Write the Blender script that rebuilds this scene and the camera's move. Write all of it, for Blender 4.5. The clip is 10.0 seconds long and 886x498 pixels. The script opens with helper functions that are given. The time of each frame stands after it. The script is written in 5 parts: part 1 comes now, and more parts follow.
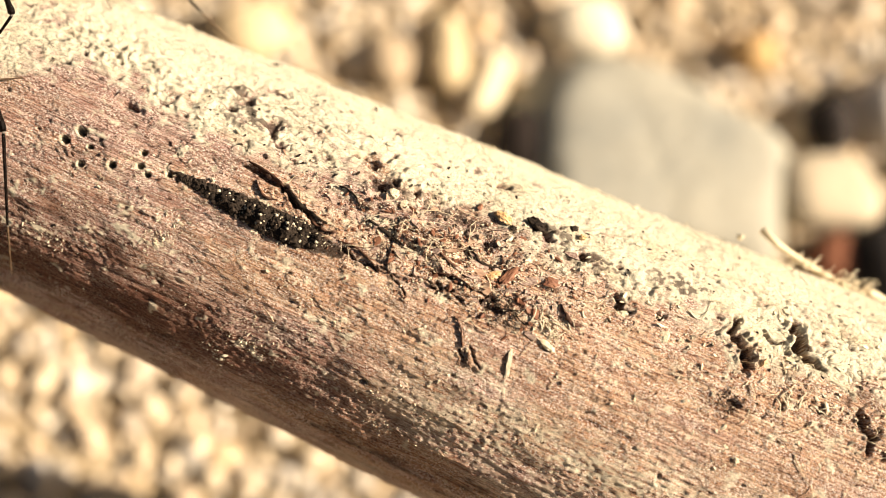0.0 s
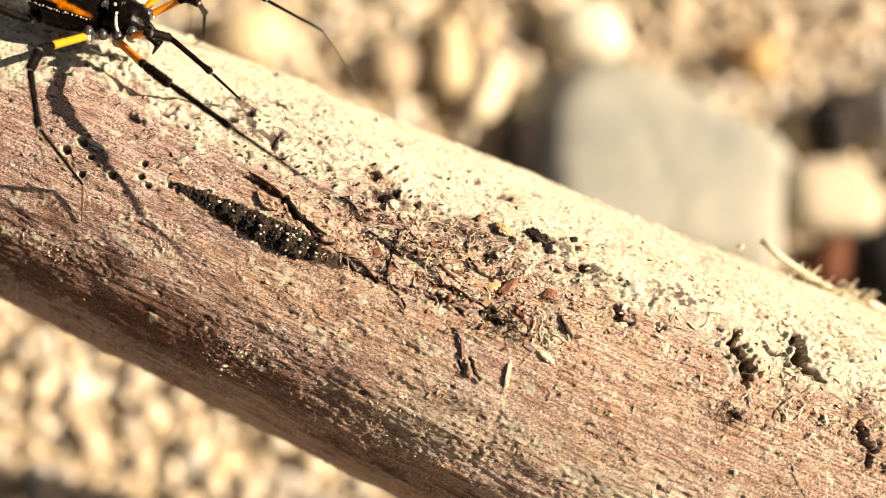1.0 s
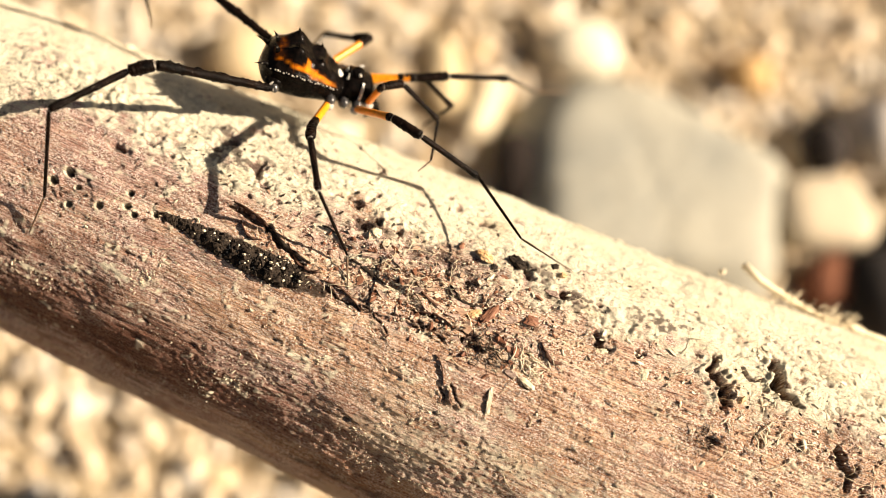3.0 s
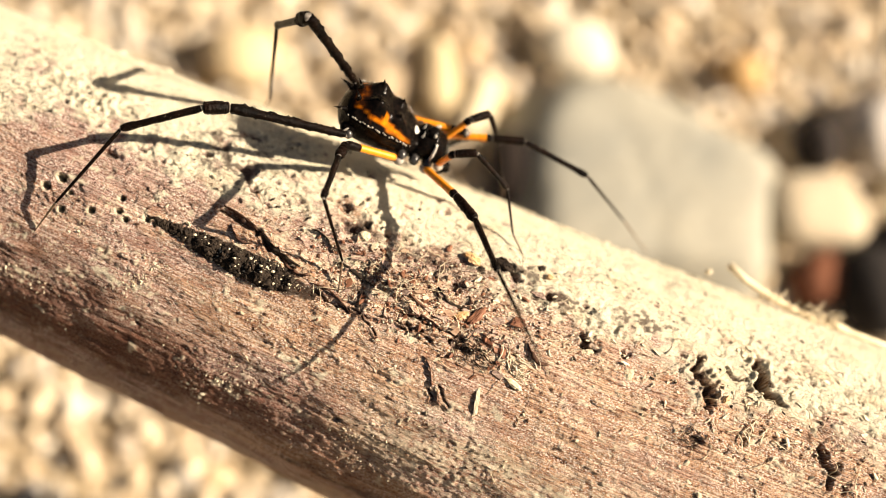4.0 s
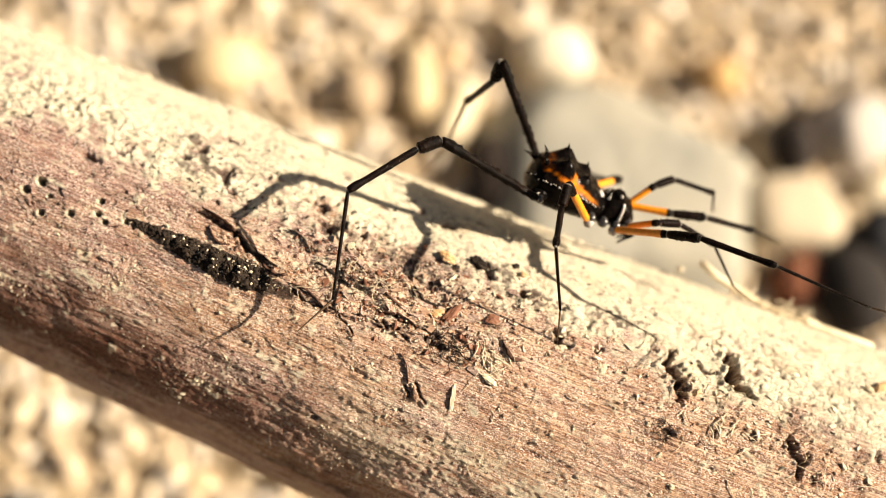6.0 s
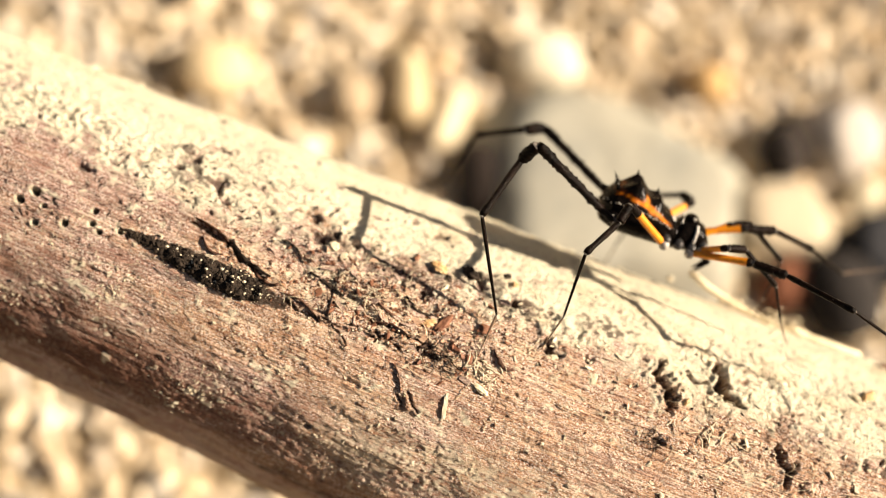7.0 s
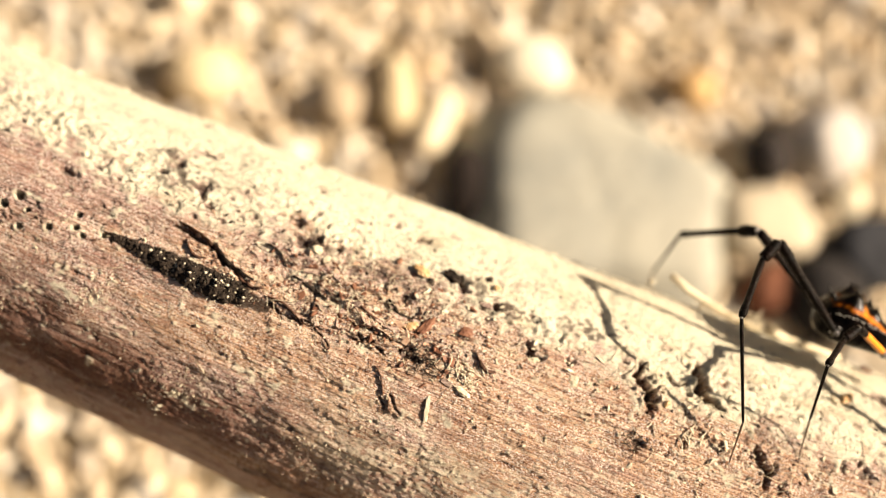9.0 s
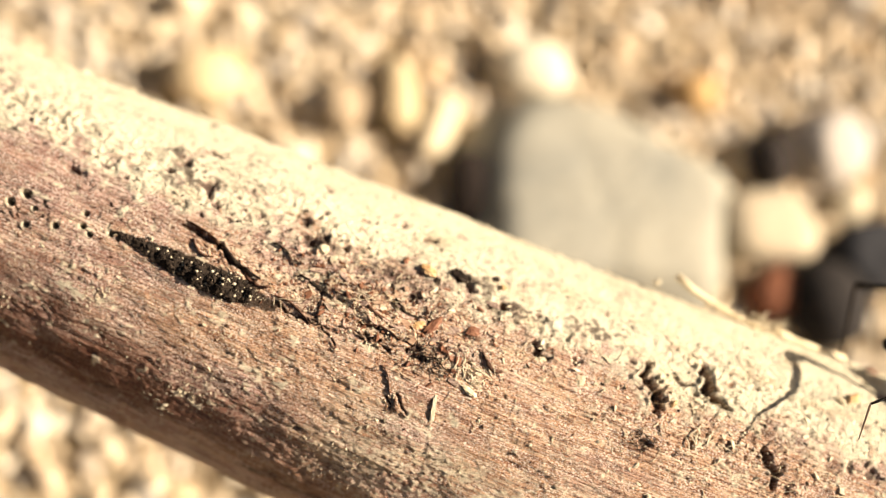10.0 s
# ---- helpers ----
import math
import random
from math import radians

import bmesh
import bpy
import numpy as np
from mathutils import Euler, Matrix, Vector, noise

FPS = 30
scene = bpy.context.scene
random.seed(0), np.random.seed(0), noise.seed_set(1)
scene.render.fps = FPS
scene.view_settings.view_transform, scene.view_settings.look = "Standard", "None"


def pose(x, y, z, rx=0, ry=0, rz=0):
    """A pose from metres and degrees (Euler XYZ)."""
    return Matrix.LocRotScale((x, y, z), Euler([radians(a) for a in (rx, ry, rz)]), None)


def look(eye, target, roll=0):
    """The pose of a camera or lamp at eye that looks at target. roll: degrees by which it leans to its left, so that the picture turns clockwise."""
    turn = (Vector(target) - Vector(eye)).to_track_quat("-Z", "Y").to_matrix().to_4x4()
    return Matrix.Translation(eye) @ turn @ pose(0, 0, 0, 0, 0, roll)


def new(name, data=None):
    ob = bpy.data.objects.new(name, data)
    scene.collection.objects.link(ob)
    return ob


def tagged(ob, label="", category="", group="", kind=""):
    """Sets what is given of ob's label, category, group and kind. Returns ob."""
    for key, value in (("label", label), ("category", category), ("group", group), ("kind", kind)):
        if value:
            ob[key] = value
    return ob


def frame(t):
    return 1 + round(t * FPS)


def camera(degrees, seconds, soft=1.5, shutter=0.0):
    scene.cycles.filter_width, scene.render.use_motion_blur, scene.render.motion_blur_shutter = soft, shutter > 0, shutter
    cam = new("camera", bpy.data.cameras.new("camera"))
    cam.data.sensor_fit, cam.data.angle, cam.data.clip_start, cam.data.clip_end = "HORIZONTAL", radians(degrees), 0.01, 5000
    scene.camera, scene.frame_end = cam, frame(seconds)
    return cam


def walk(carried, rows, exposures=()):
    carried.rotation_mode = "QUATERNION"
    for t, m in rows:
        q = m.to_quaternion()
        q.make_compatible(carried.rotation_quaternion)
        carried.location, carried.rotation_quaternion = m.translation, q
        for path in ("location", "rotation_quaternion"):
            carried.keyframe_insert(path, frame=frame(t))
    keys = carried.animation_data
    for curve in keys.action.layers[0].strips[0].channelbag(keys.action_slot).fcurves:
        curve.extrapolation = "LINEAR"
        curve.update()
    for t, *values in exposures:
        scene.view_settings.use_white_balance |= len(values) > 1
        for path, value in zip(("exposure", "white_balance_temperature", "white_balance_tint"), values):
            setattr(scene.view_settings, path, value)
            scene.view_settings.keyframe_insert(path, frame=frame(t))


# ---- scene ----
MM = 0.001
cam = camera(45.0, 10.0, soft=0.9)
# a small lens close to its subject: only a thin slice is in focus
cam.data.dof.use_dof = True
cam.data.dof.focus_distance = 0.1003
cam.data.dof.aperture_fstop = 10.5
# seconds, eye in mm, turn in degrees
ROWS = [
    (0.0, 0.00, 0.00, 152.98, 22.056, -5.133, -0.000),
    (0.5, 0.04, 0.11, 153.04, 22.237, -5.124, 0.076),
    (1.0, 0.22, 0.81, 153.49, 22.100, -5.039, 0.117),
    (1.5, 0.35, 1.28, 153.93, 22.113, -5.038, 0.248),
    (2.0, 0.42, 1.06, 153.97, 22.690, -5.125, 0.286),
    (2.5, 1.42, 1.96, 154.44, 22.671, -4.852, 0.201),
    (4.0, 3.27, 2.02, 157.08, 22.408, -4.621, -0.180),
    (4.5, 3.95, 0.90, 156.73, 22.807, -4.643, -0.388),
    (5.0, 3.83, 0.65, 157.11, 22.737, -5.059, -0.732),
    (5.5, 4.39, 0.23, 157.67, 22.911, -4.977, -0.993),
    (7.0, 3.83, 0.98, 159.48, 23.017, -5.653, -1.141),
    (7.5, 4.16, 0.71, 159.38, 23.266, -5.904, -1.335),
    (8.0, 5.10, -0.14, 159.46, 23.703, -5.766, -1.297),
    (8.5, 5.61, -0.11, 159.80, 23.659, -5.584, -1.299),
    (9.0, 4.58, 0.46, 160.24, 23.335, -6.109, -1.352),
    (9.5, 3.99, 0.06, 160.15, 23.569, -6.352, -1.308),
    (10.0, 3.83, -0.13, 159.88, 23.654, -6.193, -1.277),
]
walk(cam, [(t, pose(x * MM, y * MM, z * MM, rx, ry, rz)) for t, x, y, z, rx, ry, rz in ROWS],
     exposures=[(0.0, 1.29, 7300, 14), (10.0, 1.29, 7300, 14)])

# ---- light ----
SUN = Vector((0.834, -0.026, 0.551)).normalized()
world = bpy.data.worlds.new("sky")
scene.world = world
world.use_nodes = True
wn, wl = world.node_tree.nodes, world.node_tree.links
sky = wn.new("ShaderNodeTexSky")
sky.sky_type, sky.sun_disc = "NISHITA", False
sky.sun_elevation = math.asin(SUN.z)
sky.sun_rotation = math.atan2(SUN.x, SUN.y)
wl.new(sky.outputs[0], wn["Background"].inputs[0])
wn["Background"].inputs[1].default_value = 0.022
sky.dust_density, sky.ozone_density = 4.0, 0.4
sun = new("sun", bpy.data.lights.new("sun", "SUN"))
sun.data.energy, sun.data.angle, sun.data.color = 5.0, radians(0.53), (1.0, 0.90, 0.755)
sun.matrix_basis = look(SUN, (0, 0, 0))


# ---- materials ----
def material(name, rough=0.8, spec=0.3):
    m = bpy.data.materials.new(name)
    m.use_nodes = True
    b = m.node_tree.nodes["Principled BSDF"]
    b.inputs["Roughness"].default_value = rough
    b.inputs["Specular IOR Level"].default_value = spec
    return m, m.node_tree.nodes, m.node_tree.links, b


def noise_node(n, l, scale, detail=4.0, vec=None, rough=0.6):
    t = n.new("ShaderNodeTexNoise")
    t.inputs["Scale"].default_value, t.inputs["Detail"].default_value = scale, detail
    t.inputs["Roughness"].default_value = rough
    if vec:
        l.new(vec, t.inputs["Vector"])
    return t.outputs["Fac"]


def ramp(n, l, fac, stops):
    r = n.new("ShaderNodeValToRGB")
    e = r.color_ramp.elements
    while len(e) < len(stops):
        e.new(0.5)
    for k, (p, c) in enumerate(stops):
        e[k].position, e[k].color = p, (*c, 1)
    l.new(fac, r.inputs[0])
    return r.outputs[0]


def mix(n, l, fac, a, b, mode="MIX"):
    m = n.new("ShaderNodeMix")
    m.data_type, m.blend_type = "RGBA", mode
    for sock, v in ((m.inputs[0], fac), (m.inputs[6], a), (m.inputs[7], b)):
        if isinstance(v, (int, float)):
            sock.default_value = v
        elif isinstance(v, tuple):
            sock.default_value = (*v, 1)
        else:
            l.new(v, sock)
    return m.outputs[2]


def bump(n, l, b, height, strength, dist):
    k = n.new("ShaderNodeBump")
    k.inputs["Strength"].default_value, k.inputs["Distance"].default_value = strength, dist
    l.new(height, k.inputs["Height"])
    l.new(k.outputs[0], b.inputs["Normal"])


def coords(n, l, scale=(1, 1, 1), kind="Object"):
    c = n.new("ShaderNodeTexCoord")
    m = n.new("ShaderNodeMapping")
    m.inputs["Scale"].default_value = scale
    l.new(c.outputs[kind], m.inputs[0])
    return m.outputs[0]


def attribute(n, name):
    a = n.new("ShaderNodeAttribute")
    a.attribute_name = name
    return a


def wood_material():
    m, n, l, b = material("weathered_wood", 0.8, 0.22)
    uv = n.new("ShaderNodeUVMap")  # mm along the branch, mm round it
    def stretched(sx, sy):
        k = n.new("ShaderNodeMapping")
        k.inputs["Scale"].default_value = (sx, sy, 1)
        l.new(uv.outputs[0], k.inputs[0])
        return k.outputs[0]
    def times(a, v):
        k = n.new("ShaderNodeMath")
        k.operation = "MULTIPLY"
        l.new(a, k.inputs[0])
        k.inputs[1].default_value = v
        return k.outputs[0]
    fine = noise_node(n, l, 1.0, 6, stretched(0.14, 3.6), 0.72)
    hair = noise_node(n, l, 1.0, 4, stretched(0.20, 7.5), 0.7)
    broad = noise_node(n, l, 1.0, 4, stretched(0.06, 0.42))
    blot = noise_node(n, l, 1.0, 5, stretched(0.22, 0.36))
    grit = noise_node(n, l, 1.0, 4, stretched(3.4, 5.0), 0.75)
    zone = noise_node(n, l, 1.0, 4, stretched(0.30, 0.8))
    pink = ramp(n, l, fine, [(0.34, (0.10, 0.050, 0.040)), (0.42, (0.28, 0.145, 0.112)), (0.50, (0.44, 0.25, 0.202)), (0.57, (0.62, 0.415, 0.35)), (0.66, (0.78, 0.65, 0.57))])
    ochre = ramp(n, l, fine, [(0.34, (0.13, 0.050, 0.026)), (0.42, (0.30, 0.135, 0.072)), (0.50, (0.55, 0.315, 0.185)), (0.57, (0.72, 0.49, 0.32)), (0.66, (0.84, 0.65, 0.48))])
    dust, dark, flank_shade, warm = attribute(n, "dust"), attribute(n, "dark"), attribute(n, "flank_shade"), attribute(n, "warm")
    c = mix(n, l, warm.outputs["Fac"], pink, ochre)
    tone = ramp(n, l, broad, [(0.30, (0.66, 0.54, 0.48)), (0.42, (0.95, 0.86, 0.80)), (0.52, (1.0, 0.97, 0.95)), (0.72, (1.15, 1.12, 1.12))])
    c = mix(n, l, 0.9, c, tone, "MULTIPLY")
    c = mix(n, l, times(ramp(n, l, hair, [(0.39, (1, 1, 1)), (0.45, (0, 0, 0))]), 0.8), c, (0.075, 0.032, 0.022))
    c = mix(n, l, times(ramp(n, l, hair, [(0.575, (0, 0, 0)), (0.63, (1, 1, 1))]), 0.65), c, (0.82, 0.71, 0.58))
    c = mix(n, l, times(ramp(n, l, grit, [(0.405, (1, 1, 1)), (0.45, (0, 0, 0))]), 0.88), c, (0.055, 0.026, 0.018))
    fleck = noise_node(n, l, 1.0, 3, stretched(4.4, 6.2), 0.78)
    some = mix(n, l, 1.0, ramp(n, l, fleck, [(0.525, (0, 0, 0)), (0.555, (1, 1, 1))]), ramp(n, l, zone, [(0.40, (0.30, 0.30, 0.30)), (0.54, (1, 1, 1))]), "MULTIPLY")
    c = mix(n, l, times(some, 0.95), c, (0.94, 0.815, 0.72))
    # the lower flank's shade, painted by darkening the wood colour
    c = mix(n, l, flank_shade.outputs["Fac"], c, mix(n, l, 1.0, c, (0.42, 0.30, 0.24), "MULTIPLY"))
    speck = noise_node(n, l, 1.0, 5, stretched(2.6, 3.4), 0.85)
    dustcol = ramp(n, l, speck, [(0.30, (0.22, 0.15, 0.095)), (0.37, (0.62, 0.53, 0.385)), (0.44, (0.83, 0.755, 0.565)), (0.64, (0.89, 0.84, 0.665))])
    dustcol = mix(n, l, 0.6, dustcol, ramp(n, l, blot, [(0.34, (0.82, 0.72, 0.62)), (0.46, (1.0, 1.0, 1.0))]), "MULTIPLY")
    c = mix(n, l, dust.outputs["Fac"], c, dustcol)
    # near-black: painted shade of holes, pits and cracks; also stains, mould and crust
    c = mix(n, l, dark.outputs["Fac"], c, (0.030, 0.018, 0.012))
    l.new(c, b.inputs["Base Color"])
    tiny = noise_node(n, l, 1.0, 6, stretched(3.4, 7.5), 0.8)
    gritty = noise_node(n, l, 1.0, 4, stretched(5.5, 8.0), 0.8)
    h = mix(n, l, 0.45, mix(n, l, 0.5, mix(n, l, 0.5, fine, hair), tiny), gritty)
    bump(n, l, b, h, 1.0, 0.0008)
    return m


def stone_material(name, base, other, scale=90.0):
    m, n, l, b = material(name, 0.85, 0.25)
    v = coords(n, l)
    f = noise_node(n, l, scale, 6, v)
    g = noise_node(n, l, scale * 9, 5, v)
    c = mix(n, l, ramp(n, l, f, [(0.35, (0, 0, 0)), (0.68, (1, 1, 1))]), base, other)
    c = mix(n, l, 0.35, c, ramp(n, l, g, [(0.3, (0.5, 0.48, 0.45)), (0.7, (1.2, 1.2, 1.15))]), "MULTIPLY")
    l.new(c, b.inputs["Base Color"])
    bump(n, l, b, g, 0.5, 0.0004)
    return m


def gravel_material():
    m, n, l, b = material("gravel", 0.85, 0.25)
    g = n.new("ShaderNodeNewGeometry")
    c = ramp(n, l, g.outputs["Random Per Island"], [
        (0.0, (0.40, 0.32, 0.23)), (0.12, (0.57, 0.47, 0.33)), (0.35, (0.67, 0.56, 0.41)), (0.5, (0.37, 0.345, 0.31)),
        (0.62, (0.69, 0.59, 0.44)), (0.76, (0.62, 0.47, 0.30)), (0.88, (0.44, 0.415, 0.38)), (1.0, (0.78, 0.71, 0.58))])
    v = coords(n, l)
    f = noise_node(n, l, 400, 5, v)
    c = mix(n, l, 0.5, c, ramp(n, l, f, [(0.3, (0.55, 0.53, 0.5)), (0.7, (1.15, 1.13, 1.1))]), "MULTIPLY")
    l.new(c, b.inputs["Base Color"])
    bump(n, l, b, f, 0.5, 0.0004)
    return m


def sand_material():
    m, n, l, b = material("coarse_sand", 0.9, 0.2)
    v = coords(n, l)
    f = noise_node(n, l, 900, 6, v, 0.75)
    g = noise_node(n, l, 40, 5, v)
    c = ramp(n, l, f, [(0.3, (0.20, 0.15, 0.09)), (0.5, (0.46, 0.36, 0.23)), (0.7, (0.66, 0.55, 0.38))])
    c = mix(n, l, 0.5, c, ramp(n, l, g, [(0.3, (0.7, 0.68, 0.62)), (0.7, (1.1, 1.08, 1.05))]), "MULTIPLY")
    l.new(c, b.inputs["Base Color"])
    bump(n, l, b, f, 0.8, 0.001)
    return m


def plain(name, a, c2, rough=0.6, spec=0.3, scale=1500.0, relief=0.00005):
    m, n, l, b = material(name, rough, spec)
    f = noise_node(n, l, scale, 4, coords(n, l))
    l.new(ramp(n, l, f, [(0.35, a), (0.68, c2)]), b.inputs["Base Color"])
    bump(n, l, b, f, 0.6, relief)
    return m


WOOD, GRAVEL, SAND = wood_material(), gravel_material(), sand_material()
CRUMB = plain("sawdust", (0.56, 0.48, 0.34), (0.76, 0.69, 0.53), 0.9, 0.1, 3000)
CHIP = plain("dusty_chip", (0.34, 0.29, 0.205), (0.62, 0.55, 0.40), 0.9, 0.1, 5000, 0.0001)
STRAW = plain("straw", (0.60, 0.50, 0.33), (0.82, 0.73, 0.54), 0.7, 0.2, 2500)
CHAR = plain("black_crust", (0.010, 0.008, 0.007), (0.05, 0.036, 0.026), 0.85, 0.12, 3500)
UMBER = plain("umber_bark", (0.045, 0.022, 0.014), (0.12, 0.06, 0.04), 0.8, 0.2, 2500)
MAUVE = plain("mauve_bark", (0.17, 0.105, 0.085), (0.55, 0.42, 0.34), 0.8, 0.2, 4200)
OCHRE = plain("ochre_bark", (0.34, 0.20, 0.13), (0.56, 0.40, 0.28), 0.75, 0.25, 1800)
RUST = plain("red_brown_bark", (0.13, 0.050, 0.028), (0.27, 0.125, 0.07), 0.6, 0.3, 1500)
AMBER = plain("amber_crumb", (0.42, 0.24, 0.10), (0.66, 0.47, 0.26), 0.5, 0.4, 1200)


# ---- helpers for building ----
def mesh_from(name, verts, faces, mat, smooth=True):
    me = bpy.data.meshes.new(name)
    me.from_pydata([tuple(v) for v in verts], [], [tuple(f) for f in faces])
    me.materials.append(mat)
    if smooth:
        me.polygons.foreach_set("use_smooth", [True] * len(me.polygons))
    me.update()
    return me


def part(name, me, parent, label=""):
    ob = new(name, me)
    ob.parent = parent
    if label:
        tagged(ob, label)
    return ob


def value_noise(x, y, seed):
    """Smooth noise from -1 to 1 on a lattice of step 1."""
    rng = np.random.RandomState(seed)
    table = rng.uniform(-1, 1, (256, 256))
    xi, yi = np.floor(x).astype(int), np.floor(y).astype(int)
    fx, fy = x - xi, y - yi
    fx, fy = fx * fx * (3 - 2 * fx), fy * fy * (3 - 2 * fy)
    a, b = table[xi % 256, yi % 256], table[(xi + 1) % 256, yi % 256]
    c, d = table[xi % 256, (yi + 1) % 256], table[(xi + 1) % 256, (yi + 1) % 256]
    return (a * (1 - fx) + b * fx) * (1 - fy) + (c * (1 - fx) + d * fx) * fy


def ball(level):
    bm = bmesh.new()
    bmesh.ops.create_icosphere(bm, subdivisions=level, radius=1.0)
    v = np.array([p.co[:] for p in bm.verts])
    f = [tuple(p.index for p in q.verts) for q in bm.faces]
    bm.free()
    return v, np.array(f)


BALLS = {k: ball(k) for k in (1, 2, 3, 4, 5)}


def lumpy(level, seed, amount, sharp=1.0):
    """A ball with an uneven, slightly faceted surface."""
    v, f = BALLS[level]
    rng = np.random.RandomState(seed)
    out = np.ones(len(v))
    for k in range(7):
        d = rng.normal(size=3)
        d /= np.linalg.norm(d)
        cut = rng.uniform(0.62, 0.95)
        h = v @ d
        out = np.where(h > cut, out * (1 - sharp + sharp * cut / np.maximum(h, 1e-6)), out)
    w = np.zeros(len(v))
    for k in range(4):
        d = rng.normal(size=3) * (1.6 + k * 1.3)
        w += np.sin(v @ d + rng.uniform(0, 6)) / (k + 1.5)
    return v * (out * (1 + amount * w))[:, None], f


# ---- the branch: axis and girth in mm along x ----
def axis_at(s):
    s = np.asarray(s, float)
    q = np.stack([s, 40.94 - 0.4133 * s + 0.000567 * s * s, 43.60 - 0.0449 * s - 0.000675 * s * s], -1)
    a = np.stack([np.ones_like(s), -0.4133 + 0.001134 * s, -0.0449 - 0.00135 * s], -1)
    a /= np.linalg.norm(a, axis=-1, keepdims=True)
    e1 = np.array([0, 0, 1.0]) - a * a[..., 2:3]
    e1 /= np.linalg.norm(e1, axis=-1, keepdims=True)
    e2 = np.cross(e1, a)
    return q, a, e1, e2, 18.13 + 0.0347 * s


RELIEF = []  # the bark's relief, filled once the branch stands


def on_branch(s, phi, lift=0.0):
    """A place on the branch in mm: s along it, phi in degrees from its top towards its far side; and the frame there."""
    q, a, e1, e2, r = axis_at(s)
    c, d = math.cos(radians(phi)), math.sin(radians(phi))
    nrm = e1 * c + e2 * d
    if RELIEF:
        gs, gp, gh = RELIEF
        i, j = min(int(np.searchsorted(gs, s)), len(gs) - 1), min(int(np.searchsorted(gp, phi)), len(gp) - 1)
        lift += float(gh[i, j])
    return q + nrm * (r + lift), a, nrm, np.cross(nrm, a)


GROUND = -58.0
# insect holes: along in mm, round in degrees, radius in mm
HOLES = [(-25.5, -16.5, 0.42), (-24.5, -12.1, 0.42), (-23.3, -15.5, 0.24), (-23.4, -21.5, 0.32), (-20.9, -17.7, 0.32), (-18.9, -10.4, 0.28),
         (-18.6, -14.5, 0.30), (-17.8, -16.1, 0.25), (-16.0, -13.4, 0.30)]
PITS = [(-1.2, 17.1, 0.55), (10.1, 29.5, 0.5), (0.4, 10.3, 0.8), (3.2, 11.8, 0.5), (12.8, -11.1, 0.6), (18.8, 13.2, 0.6), (22.6, 4.2, 0.34),
        (26.4, 5.2, 0.42), (10.8, 6.4, 0.5), (-21.5, 1.4, 0.5), (-11.8, 30.3, 0.5), (-13.5, 20.3, 0.7), (-10.4, 14.1, 0.8), (6.1, -47.0, 0.28),
        (34.8, -10.8, 0.45), (46.8, -2.7, 0.35), (47.5, -8.2, 0.35), (14.3, 17.6, 0.5), (55.3, 4.4, 0.8), (57.5, 36.0, 0.8), (-9.0, 9.5, 0.6), (-14.5, 14.5, 0.5)]
# mouldy patches: along, round, and their reach
MOULD = [(-12.2, 15.5, 3.2, 9.0), (-14.5, 24.0, 1.6, 5.0), (1.0, 11.5, 2.4, 4.0), (16.0, 17.0, 2.0, 3.5), (13.0, -10.5, 2.6, 4.0), (8.0, 9.0, 5.0, 5.0), (20.0, 13.5, 3.5, 4.5), (27.5, 17.0, 4.0, 5.0)]
# clefts: start and end along and round, width, depth
CLEFTS = [(32.9, 12.7, 32.7, 8.2, 0.46, 1.0), (32.7, 8.2, 34.2, 7.0, 0.52, 1.3), (34.2, 7.0, 34.1, 4.2, 0.46, 1.3), (34.1, 4.2, 34.5, 0.2, 0.36, 1.2),
          (38.2, 20.0, 38.0, 16.4, 0.40, 1.0), (38.0, 16.4, 39.0, 15.6, 0.52, 1.2), (38.8, 14.5, 38.7, 12.0, 0.50, 1.3), (38.7, 12.0, 40.4, 8.2, 0.50, 1.3),
          (44.9, -1.1, 46.0, -3.9, 0.38, 0.9), (46.0, -3.9, 46.1, -9.2, 0.28, 0.7), (7.0, -8.8, 12.5, -9.6, 0.10, 0.35), (5.6, -11.6, 11.0, -13.2, 0.10, 0.35), (3.6, -14.0, 6.0, -17.5, 0.10, 0.35),
          (35.3, 12.5, 37.3, 11.6, 0.22, 0.6), (-10.8, -0.5, -6.5, -4.5, 0.26, 0.6), (-6.8, -3.5, -2.5, -9.0, 0.26, 0.6),
          (-0.6, -12.2, 3.3, -15.6, 0.12, 0.4), (4.3, -13.6, 8.6, -13.4, 0.10, 0.3), (8.0, -12.0, 12.1, -11.0, 0.12, 0.35), 
          (3.3, 2.0, 3.8, -13.0, 0.07, 0.15), (11.6, -25.5, 12.4, -29.5, 0.11, 0.3), (12.6, -24.5, 13.9, -29.5, 0.11, 0.3), (22.2, 6.0, 23.6, 3.0, 0.3, 0.6),
          (14.4, 18.4, 15.4, 16.2, 0.35, 0.7), (0.0, 9.5, 3.0, 12.5, 0.4, 0.6)]


